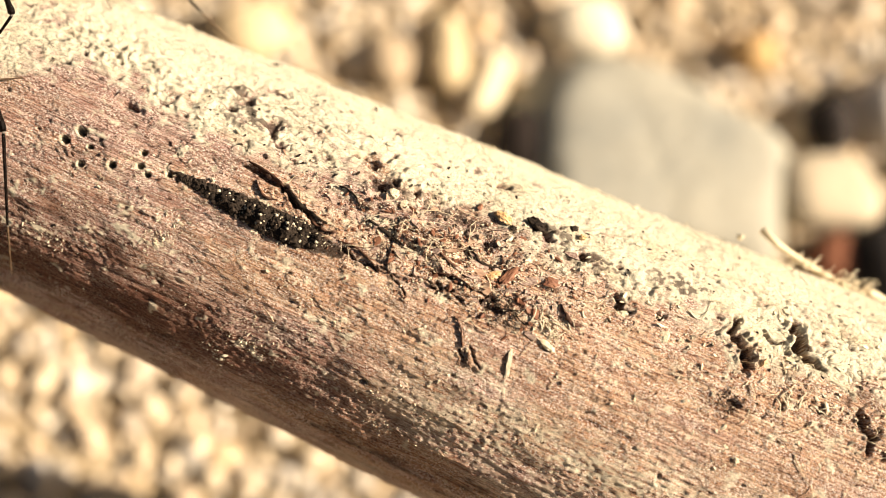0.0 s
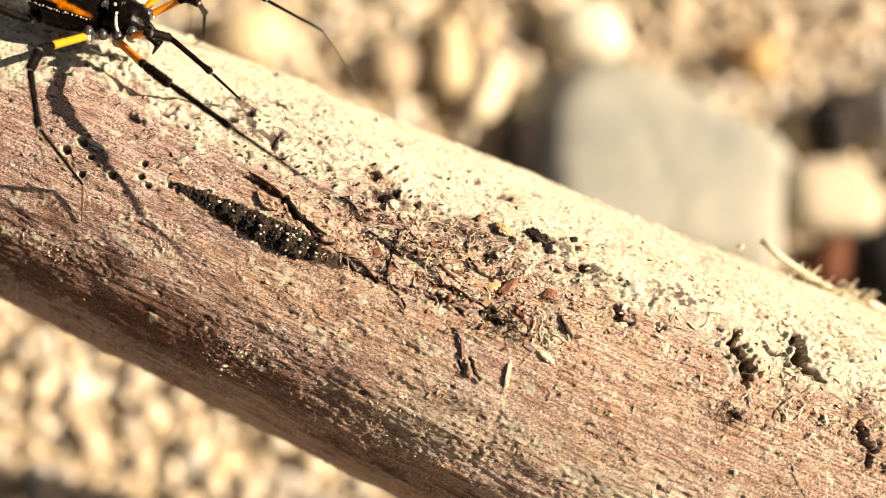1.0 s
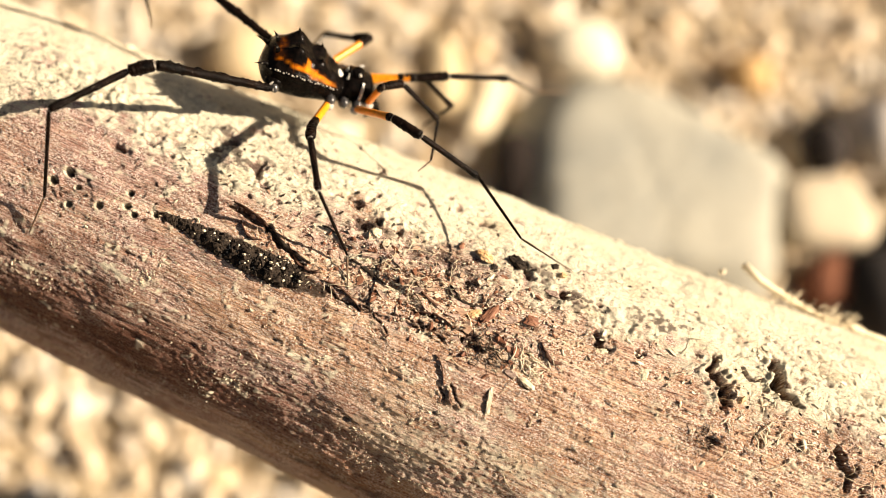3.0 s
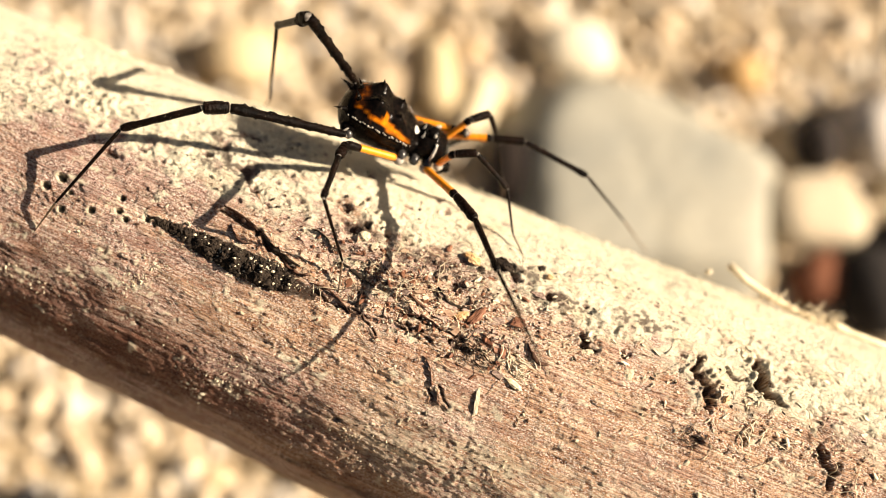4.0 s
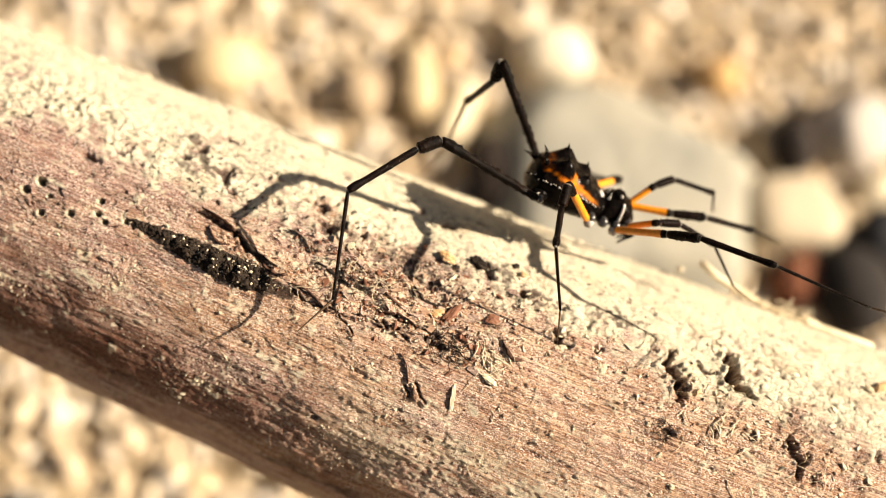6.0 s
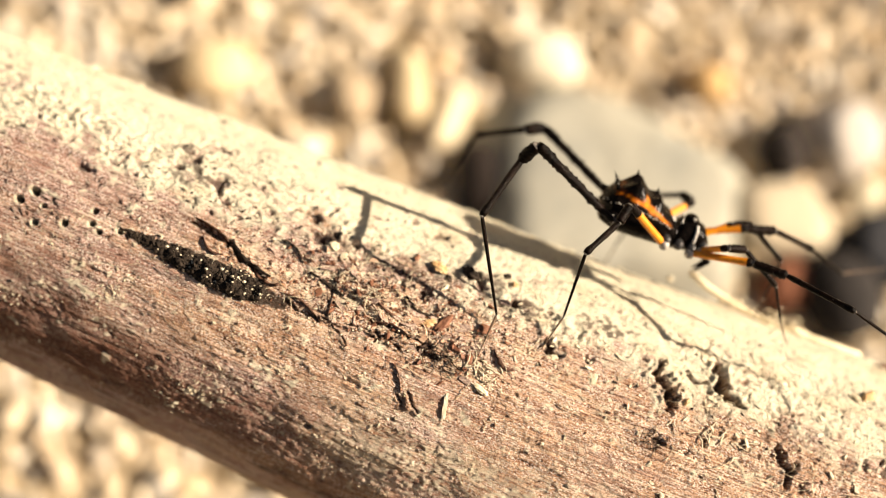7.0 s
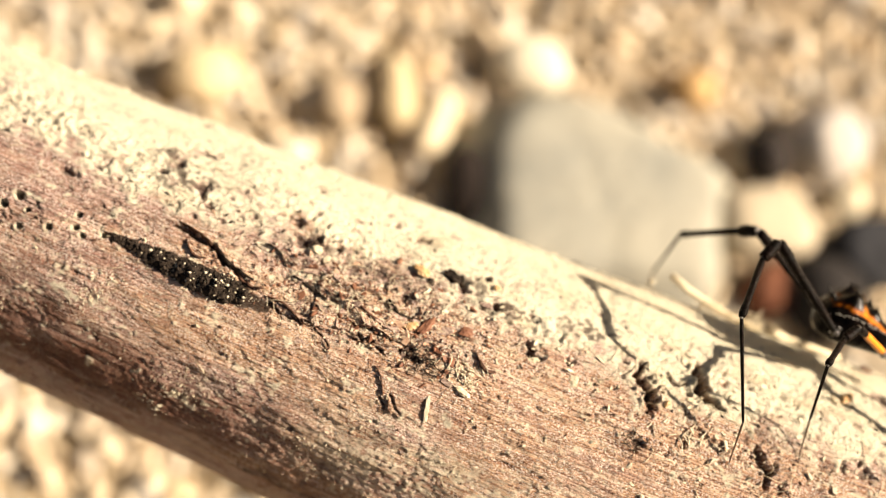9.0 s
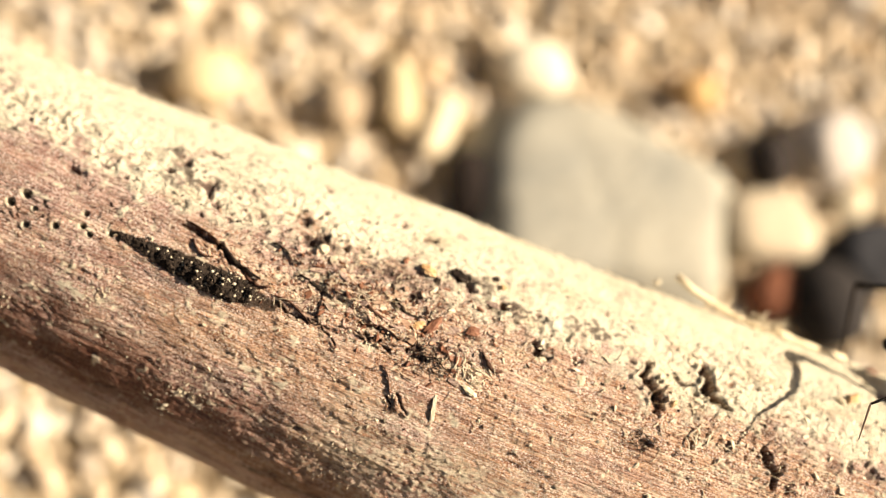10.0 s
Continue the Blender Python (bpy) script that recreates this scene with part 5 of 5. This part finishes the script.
    leg_rows['right', 2] = [
        (0.0, -36.3, 57.0, 65.0, -35.0, 54.0, 64.3, -32.8, 47.4, 61.7, -32.9, 40.3, 56.2, -33.8, 37.4, 50.0),
        (0.5, -27.7, 53.2, 67.1, -26.4, 52.5, 64.0, -22.0, 46.7, 63.9, -16.8, 39.8, 66.3, -14.7, 38.2, 60.0),
        (1.0, -19.5, 52.6, 68.1, -17.2, 50.6, 68.7, -11.7, 46.3, 69.5, -4.9, 41.2, 70.3, 0.6, 37.3, 70.1),
        (1.5, -11.6, 52.3, 67.9, -9.1, 50.4, 69.5, -2.4, 48.8, 67.2, 3.9, 43.8, 71.3, 9.9, 40.9, 70.9),
        (2.0, -5.9, 53.7, 67.0, -2.7, 52.3, 66.2, 3.3, 48.0, 66.8, 9.4, 44.6, 61.1, 13.0, 38.9, 61.4),
        (2.5, 0.4, 55.5, 66.2, 3.4, 53.9, 66.2, 8.3, 53.8, 60.7, 14.3, 47.3, 59.0, 18.9, 42.2, 59.6),
        (4.0, 12.0, 45.6, 65.2, 13.6, 43.0, 66.1, 15.2, 36.8, 69.2, 17.7, 29.6, 71.3, 18.5, 25.1, 75.6),
        (4.5, 18.2, 46.1, 65.1, 19.9, 43.8, 66.9, 23.9, 38.4, 68.8, 27.4, 31.9, 71.8, 30.6, 27.7, 73.8),
        (5.0, 24.0, 45.4, 65.2, 26.2, 43.3, 67.1, 31.4, 38.6, 68.8, 37.4, 32.8, 70.4, 42.2, 28.7, 69.6),
        (5.5, 30.8, 43.7, 66.2, 33.7, 42.5, 68.1, 39.1, 38.7, 71.0, 46.7, 35.0, 72.5, 52.6, 33.1, 71.6),
        (6.8, 41.2, 38.4, 67.0, 42.9, 36.3, 69.2, 48.6, 32.2, 68.2, 55.3, 27.6, 64.4, 52.0, 24.1, 69.1),
        (7.0, 44.9, 40.1, 65.3, 47.9, 38.4, 66.2, 52.4, 33.5, 69.5, 59.9, 29.7, 66.4, 57.2, 23.6, 65.2),
        (7.5, 52.9, 37.2, 63.9, 54.9, 35.0, 65.6, 60.8, 32.1, 62.2, 63.4, 23.5, 62.2, 64.5, 16.9, 61.3),
        (8.0, 59.9, 32.7, 65.0, 62.4, 30.5, 65.8, 68.0, 25.9, 64.1, 69.0, 17.6, 60.7, 69.8, 11.6, 57.6),
        (8.5, 63.6, 30.5, 65.0, 66.1, 28.3, 65.8, 71.4, 23.2, 64.8, 72.6, 15.5, 60.4, 73.6, 9.6, 57.1),
        (9.0, 68.4, 29.6, 64.3, 70.9, 27.6, 65.2, 76.0, 22.3, 65.2, 77.7, 14.7, 60.6, 78.9, 9.2, 56.8),
        (9.5, 76.5, 26.3, 63.2, 78.9, 24.2, 64.2, 84.0, 18.8, 64.0, 85.5, 11.2, 59.3, 86.6, 5.6, 55.6),
        (10.0, 83.8, 23.1, 62.4, 86.2, 20.9, 63.3, 91.2, 15.4, 62.9, 92.6, 7.9, 58.1, 93.8, 2.3, 54.5),
    ]
    leg_rows['right', 1] = [
        (0.0, -35.5, 62.7, 68.1, -33.9, 61.4, 68.8, -32.1, 57.1, 66.5, -34.9, 55.7, 63.0, -36.3, 54.9, 61.3),
        (0.5, -26.8, 59.0, 68.5, -25.2, 59.0, 70.0, -27.1, 55.2, 67.1, -29.1, 53.5, 63.3, -30.7, 53.0, 61.6),
        (1.0, -19.3, 55.8, 68.4, -17.7, 56.3, 67.0, -13.8, 53.1, 66.6, -11.3, 52.5, 62.7, -9.7, 52.4, 60.7),
        (1.5, -13.2, 56.7, 68.7, -11.6, 55.4, 69.6, -9.5, 55.0, 64.9, -8.2, 51.6, 62.1, -10.3, 51.4, 61.0),
        (2.0, -7.2, 56.3, 67.0, -5.1, 56.0, 67.8, -1.6, 54.6, 64.3, -0.6, 53.6, 59.9, 1.1, 51.5, 58.8),
        (2.5, -1.0, 58.9, 65.3, 0.9, 59.8, 64.5, 3.8, 57.3, 61.0, 2.8, 53.2, 59.3, 2.1, 50.9, 58.8),
        (4.0, 11.9, 50.0, 65.2, 14.0, 50.0, 65.5, 17.5, 48.0, 62.1, 18.2, 43.7, 60.3, 19.3, 41.6, 59.8),
        (4.5, 16.5, 50.0, 65.4, 18.6, 50.5, 64.9, 21.2, 48.1, 61.1, 19.0, 44.1, 60.5, 19.3, 41.9, 59.7),
        (5.0, 22.1, 49.4, 65.3, 24.3, 49.8, 65.6, 26.9, 45.7, 63.4, 25.1, 42.2, 60.9, 25.1, 40.8, 58.9),
        (5.5, 30.0, 45.8, 64.7, 32.2, 45.8, 64.5, 35.8, 43.7, 61.2, 36.2, 39.6, 58.8, 37.4, 37.7, 57.7),
        (6.8, 40.5, 41.0, 65.7, 42.8, 41.3, 64.7, 46.6, 39.2, 61.4, 48.7, 35.5, 58.7, 50.3, 33.4, 57.5),
        (7.0, 41.9, 41.5, 65.7, 44.3, 41.6, 65.2, 48.2, 38.3, 62.7, 49.4, 35.2, 59.1, 50.6, 33.2, 57.5),
        (7.5, 50.0, 41.0, 64.9, 52.2, 40.9, 64.9, 54.1, 38.2, 60.9, 53.2, 35.0, 57.7, 52.5, 33.6, 55.8),
        (8.0, 59.7, 35.8, 64.0, 61.6, 34.7, 64.3, 64.4, 31.2, 61.6, 62.5, 28.3, 58.6, 61.6, 26.8, 57.1),
        (8.5, 64.1, 33.2, 63.3, 65.9, 31.9, 63.6, 68.9, 28.2, 61.8, 67.0, 25.3, 58.8, 66.0, 23.7, 57.3),
        (9.0, 68.9, 31.9, 62.1, 70.6, 30.7, 62.5, 73.7, 26.7, 61.2, 72.0, 23.5, 58.3, 71.1, 21.9, 56.8),
        (9.5, 77.0, 28.6, 61.0, 78.8, 27.4, 61.4, 82.0, 23.5, 60.2, 80.1, 20.2, 57.5, 79.1, 18.5, 56.2),
        (10.0, 84.4, 25.4, 60.3, 86.2, 24.2, 60.6, 89.5, 20.4, 59.4, 87.4, 17.1, 56.8, 86.4, 15.4, 55.5),
    ]
    leg_rows['left', 4] = [
        (0.0, -48.9, 81.4, 65.7, -49.9, 83.5, 64.8, -51.9, 88.2, 58.9, -51.9, 84.0, 49.6, -52.1, 81.9, 45.7),
        (0.5, -40.6, 76.9, 66.0, -41.6, 79.0, 65.2, -43.5, 83.8, 59.3, -42.9, 80.0, 49.9, -42.9, 77.9, 46.1),
        (1.0, -34.4, 74.6, 65.1, -35.6, 76.5, 64.2, -38.2, 80.9, 58.3, -36.8, 77.0, 49.0, -36.3, 75.1, 45.0),
        (1.5, -27.9, 73.2, 64.9, -29.4, 75.0, 64.1, -33.4, 78.9, 58.7, -32.0, 75.1, 49.4, -31.6, 73.1, 45.4),
        (2.0, -23.5, 73.3, 64.4, -25.5, 74.7, 64.1, -32.3, 77.2, 61.2, -31.0, 73.9, 51.6, -30.7, 72.5, 47.4),
        (2.5, -19.5, 71.2, 60.7, -20.8, 71.5, 62.8, -27.2, 71.9, 67.1, -28.7, 70.3, 57.2, -29.3, 69.7, 52.9),
        (4.0, -2.0, 58.5, 74.5, -3.1, 59.6, 72.5, -5.8, 63.2, 66.1, -7.0, 60.3, 56.4, -8.0, 61.5, 52.3),
        (4.5, 0.6, 57.1, 73.4, -0.8, 58.0, 71.6, -4.0, 62.2, 65.9, -6.5, 62.8, 56.0, -8.0, 61.5, 52.1),
        (5.0, 4.4, 55.7, 72.1, 2.8, 56.7, 70.5, -2.1, 59.9, 65.2, -5.1, 62.2, 55.7, -7.8, 61.4, 52.3),
        (5.5, 15.1, 56.0, 72.9, 14.6, 57.1, 70.7, 13.1, 57.6, 63.1, 13.3, 57.2, 52.9, 10.2, 55.3, 50.2),
        (6.8, 24.6, 58.5, 59.2, 22.6, 57.3, 60.3, 18.7, 60.4, 54.4, 15.7, 58.3, 44.9, 14.1, 55.2, 42.2),
        (7.0, 26.3, 58.7, 58.1, 24.0, 58.0, 58.9, 19.5, 60.5, 53.1, 16.3, 58.4, 43.7, 15.6, 54.6, 41.5),
        (7.5, 30.9, 53.4, 58.2, 28.4, 53.4, 57.6, 21.7, 55.0, 54.0, 25.6, 51.9, 45.1, 26.7, 50.6, 41.1),
        (8.0, 42.5, 49.1, 66.0, 42.4, 49.9, 63.6, 40.1, 49.5, 56.1, 41.5, 47.2, 46.3, 39.3, 46.3, 42.6),
        (8.5, 46.1, 46.0, 65.7, 45.5, 46.7, 63.4, 42.4, 48.1, 56.4, 42.6, 47.6, 46.2, 41.4, 45.5, 42.5),
        (9.0, 49.7, 45.7, 61.7, 48.5, 46.6, 59.8, 44.1, 48.8, 53.7, 43.7, 48.2, 43.5, 43.1, 45.0, 40.6),
        (9.5, 58.0, 44.4, 57.8, 55.4, 44.3, 57.5, 51.1, 46.5, 51.5, 51.4, 46.9, 41.3, 50.2, 42.8, 40.2),
        (10.0, 69.3, 41.4, 57.4, 69.1, 42.3, 56.6, 65.5, 44.1, 51.1, 66.5, 39.5, 41.8, 67.6, 36.9, 37.9),
    ]
    leg_rows['left', 3] = [
        (0.0, -36.5, 74.1, 63.2, -35.6, 75.9, 62.2, -33.5, 78.9, 58.2, -34.2, 75.7, 51.5, -34.6, 74.0, 48.2),
        (0.5, -28.1, 69.8, 64.0, -27.1, 71.6, 63.2, -24.9, 74.7, 59.2, -25.3, 71.7, 52.5, -25.6, 69.9, 49.2),
        (1.0, -21.2, 68.3, 63.7, -20.3, 70.1, 62.7, -18.6, 73.1, 58.5, -19.0, 69.5, 52.0, -19.3, 67.4, 48.9),
        (1.5, -14.2, 67.0, 63.0, -13.6, 68.8, 61.8, -12.9, 71.8, 57.3, -13.9, 67.9, 51.1, -14.5, 65.7, 48.1),
        (2.0, -8.6, 67.0, 61.2, -8.9, 68.9, 60.1, -10.6, 71.9, 55.8, -12.7, 68.0, 49.9, -13.9, 65.7, 47.1),
        (2.5, -4.5, 68.1, 60.3, -5.4, 69.8, 59.2, -8.8, 72.0, 55.5, -11.9, 67.8, 50.3, -13.5, 65.4, 47.8),
        (4.0, 13.7, 54.3, 61.7, 13.6, 54.9, 59.5, 11.8, 56.3, 54.5, 9.0, 59.8, 48.6, 6.9, 60.7, 45.6),
        (4.5, 16.4, 57.4, 58.4, 16.3, 58.9, 56.7, 15.2, 58.5, 51.3, 12.8, 61.1, 44.8, 10.7, 62.1, 41.8),
        (5.0, 19.4, 57.8, 57.2, 19.1, 59.7, 56.0, 19.0, 58.8, 50.6, 18.1, 60.0, 43.3, 17.2, 61.0, 39.8),
        (5.5, 27.7, 54.3, 56.8, 27.1, 54.5, 54.7, 26.2, 56.1, 49.5, 25.1, 58.7, 42.6, 24.0, 59.4, 39.1),
        (6.8, 40.4, 49.3, 59.3, 39.9, 50.9, 57.9, 37.4, 53.5, 53.8, 34.3, 50.3, 47.8, 32.7, 48.3, 45.0),
        (7.0, 42.1, 50.3, 57.8, 41.6, 51.9, 56.3, 39.2, 53.9, 51.8, 36.4, 49.9, 46.2, 35.0, 47.7, 43.5),
        (7.5, 46.1, 50.3, 57.3, 46.4, 51.0, 55.2, 46.1, 51.3, 49.8, 43.5, 47.2, 44.1, 42.3, 45.3, 41.1),
        (8.0, 55.8, 46.2, 56.2, 56.1, 47.5, 54.4, 56.1, 48.5, 49.0, 53.7, 44.2, 43.6, 52.4, 41.9, 40.8),
        (8.5, 59.9, 44.0, 55.6, 60.3, 45.3, 54.0, 60.5, 46.9, 48.7, 58.4, 42.6, 43.0, 57.3, 40.4, 40.2),
        (9.0, 64.0, 42.0, 53.7, 64.3, 43.3, 52.0, 64.5, 44.6, 46.7, 62.7, 40.5, 40.8, 61.9, 38.8, 37.5),
        (9.5, 72.3, 39.0, 53.1, 72.6, 40.4, 51.4, 72.8, 41.9, 46.1, 70.9, 38.1, 40.1, 70.0, 36.4, 36.8),
        (10.0, 79.8, 36.2, 52.7, 80.2, 37.6, 51.0, 80.5, 39.4, 45.8, 78.5, 35.8, 39.7, 77.5, 34.1, 36.4),
    ]
    leg_rows['left', 2] = [
        (0.0, -31.7, 69.9, 65.1, -28.3, 69.9, 65.2, -21.8, 66.7, 63.7, -16.9, 65.4, 56.3, -13.0, 64.2, 50.8),
        (0.5, -23.6, 66.0, 66.1, -20.3, 66.2, 66.5, -14.0, 62.3, 65.7, -8.8, 61.3, 58.4, -4.9, 59.7, 53.1),
        (1.0, -17.0, 65.5, 65.8, -13.9, 66.8, 66.5, -9.2, 61.1, 66.9, -3.9, 62.6, 59.8, 0.2, 58.2, 56.4),
        (1.5, -9.3, 63.6, 65.2, -6.5, 65.5, 65.6, -0.5, 61.5, 67.3, 2.4, 61.4, 58.8, 1.9, 62.3, 52.1),
        (2.0, -4.6, 64.8, 64.4, -1.2, 65.0, 63.7, 5.7, 64.4, 61.2, 7.6, 61.3, 52.9, 7.8, 57.1, 47.6),
        (2.5, 2.8, 63.4, 61.5, 6.3, 64.0, 61.7, 12.3, 65.7, 57.6, 14.3, 68.6, 49.3, 19.3, 71.6, 45.7),
        (4.0, 17.5, 54.0, 61.2, 21.1, 53.8, 61.0, 27.8, 50.3, 59.1, 32.4, 49.0, 51.4, 36.4, 47.1, 46.1),
        (4.5, 21.2, 54.6, 62.0, 24.7, 55.0, 62.7, 31.5, 51.9, 61.8, 35.3, 53.2, 53.7, 39.2, 53.1, 48.1),
        (5.0, 26.3, 54.5, 62.5, 30.0, 55.1, 63.5, 37.5, 55.2, 63.5, 45.6, 55.5, 59.4, 52.4, 55.7, 59.6),
        (5.5, 33.5, 48.1, 61.1, 36.9, 47.3, 61.7, 42.6, 46.0, 57.2, 48.0, 47.8, 50.2, 52.1, 45.3, 45.3),
        (6.8, 44.0, 44.0, 62.6, 47.3, 44.1, 62.0, 53.7, 44.3, 58.3, 60.0, 43.9, 51.8, 66.1, 42.8, 49.2),
        (7.0, 46.2, 45.4, 62.0, 49.5, 45.5, 61.3, 55.4, 45.5, 56.8, 61.7, 45.2, 50.4, 68.1, 46.7, 48.7),
        (7.5, 53.4, 45.6, 58.5, 56.5, 45.5, 57.1, 61.5, 42.7, 52.4, 65.9, 41.0, 44.8, 69.7, 39.8, 39.3),
        (8.0, 62.3, 42.0, 57.7, 65.4, 41.7, 56.3, 70.4, 38.2, 52.2, 74.2, 35.9, 44.4, 77.1, 34.2, 38.5),
        (8.5, 66.2, 40.1, 57.1, 69.3, 39.9, 55.8, 74.5, 36.0, 52.2, 78.3, 34.2, 44.3, 81.3, 32.9, 38.3),
        (9.0, 70.3, 38.6, 55.1, 73.4, 38.3, 53.8, 78.7, 34.0, 50.9, 82.6, 32.4, 42.9, 85.8, 31.7, 37.0),
        (9.5, 78.5, 35.5, 54.2, 81.6, 35.2, 52.8, 86.8, 30.8, 49.9, 90.7, 29.8, 41.9, 93.8, 29.4, 35.9),
        (10.0, 86.0, 32.6, 53.7, 89.1, 32.3, 52.3, 94.3, 27.9, 49.4, 98.3, 27.5, 41.3, 101.3, 27.3, 35.3),
    ]
    leg_rows['left', 1] = [
        (0.0, -33.3, 65.8, 66.8, -31.2, 66.0, 66.9, -27.5, 67.3, 63.4, -26.3, 65.0, 59.6, -25.5, 63.8, 57.7),
        (0.5, -24.9, 61.3, 67.6, -22.8, 61.6, 67.7, -20.8, 63.6, 63.3, -19.0, 60.8, 60.1, -17.3, 59.2, 58.7),
        (1.0, -16.8, 61.2, 66.4, -15.3, 59.9, 67.5, -15.5, 62.1, 62.8, -16.2, 61.9, 58.3, -17.5, 62.3, 56.4),
        (1.5, -10.2, 60.5, 66.0, -8.2, 60.8, 65.1, -4.8, 61.4, 61.3, -0.9, 59.6, 59.5, 1.3, 58.7, 58.7),
        (2.0, -5.0, 61.4, 64.2, -3.2, 61.8, 63.0, -0.9, 60.8, 58.5, -0.8, 59.9, 54.1, -1.5, 59.8, 51.8),
        (2.5, 1.3, 61.5, 60.5, 3.6, 61.5, 60.1, 6.9, 60.0, 56.3, 4.1, 58.9, 52.8, 2.7, 57.9, 51.0),
        (4.0, 13.8, 54.9, 63.3, 15.7, 55.8, 63.0, 17.3, 55.1, 58.1, 18.2, 53.0, 54.0, 18.5, 52.1, 51.8),
        (4.5, 19.4, 52.8, 60.6, 21.9, 52.1, 60.5, 25.9, 49.0, 58.8, 29.1, 47.3, 55.9, 30.9, 46.1, 54.9),
        (5.0, 24.6, 53.0, 61.7, 26.9, 52.2, 61.9, 29.8, 50.4, 58.0, 30.3, 49.6, 53.5, 30.3, 48.7, 51.3),
        (5.5, 30.7, 51.6, 62.2, 32.9, 52.0, 62.4, 37.5, 50.9, 60.3, 39.2, 50.4, 56.0, 40.5, 50.5, 54.1),
        (6.8, 42.8, 44.6, 62.9, 45.0, 44.7, 62.4, 48.5, 42.5, 59.2, 47.1, 40.1, 55.5, 46.4, 38.8, 53.6),
        (7.0, 45.0, 46.1, 61.6, 47.2, 46.1, 61.3, 50.7, 42.8, 59.0, 49.3, 39.8, 55.6, 48.6, 38.1, 53.8),
        (7.5, 52.5, 43.8, 59.1, 54.6, 43.7, 58.5, 58.4, 41.2, 55.9, 56.6, 38.7, 52.5, 55.7, 37.4, 50.6),
        (8.0, 61.5, 39.5, 59.1, 63.6, 39.3, 58.5, 67.4, 36.8, 55.9, 65.6, 35.2, 52.0, 64.6, 34.4, 49.9),
        (8.5, 65.6, 37.4, 58.9, 67.7, 37.2, 58.3, 71.6, 34.8, 55.9, 69.9, 33.5, 51.8, 69.1, 32.9, 49.6),
        (9.0, 70.0, 36.0, 57.3, 72.1, 35.8, 56.9, 76.2, 33.2, 55.0, 74.6, 32.2, 50.9, 73.7, 31.8, 48.6),
        (9.5, 78.2, 32.9, 56.5, 80.3, 32.6, 56.0, 84.3, 29.8, 54.2, 82.7, 29.5, 49.9, 81.9, 29.3, 47.7),
        (10.0, 85.6, 29.8, 55.9, 87.8, 29.5, 55.4, 91.8, 26.7, 53.6, 90.2, 26.8, 49.3, 89.4, 26.9, 47.0),
    ]

    body = [(t, pose(*(v[:3] * MM), *v[3:])) for t, v, i, f in glide(body_rows)]
    walk(harvestman, body)
    for (side, k), rows in leg_rows.items():
        sg = 1 if side == "left" else -1
        hip = Vector((HIPS[k][0], sg * HIPS[k][1], HIPS[k][2])) * MM
        tracks = [[] for _ in range(5)]
        raw = np.array([r[1:] for r in rows]).reshape(-1, 5, 3)
        for (t, m), (_, v, i, f) in zip(body, glide(rows)):
            joints = v.reshape(5, 3).copy()
            move = np.linalg.norm(raw[i + 1, 4] - raw[i, 4])
            if move > 1.5:  # a step: the foot swings clear of the bark
                q, a, e1, e2, r = axis_at(joints[4, 0])
                out = joints[4] - q
                out = out - a * (out @ a)
                out /= np.linalg.norm(out)
                rise = min(0.22 * move, 4.0) * 4 * f * (1 - f)
                joints[4] += out * rise
                joints[3] += out * rise * 0.7
                joints[2] += out * rise * 0.3
            back = m.inverted()
            near = hip
            for n in range(5):
                goal = back @ Vector(joints[n] * MM)
                x = (goal - near).normalized()
                z = Vector((0, 0, 1)) - x * x.z
                if z.length < 0.25:
                    z = Vector((0, sg, 0)) - x * (x.y * sg)
                z.normalize()
                y = z.cross(x)
                turn = Matrix((x, y, z)).transposed().to_4x4()
                tracks[n].append((t, Matrix.Translation(near) @ turn))
                near = near + x * LENGTHS[k][n] * MM
        for piece, track in zip(LEGS[side, k], tracks):
            walk(piece, track)


motions()
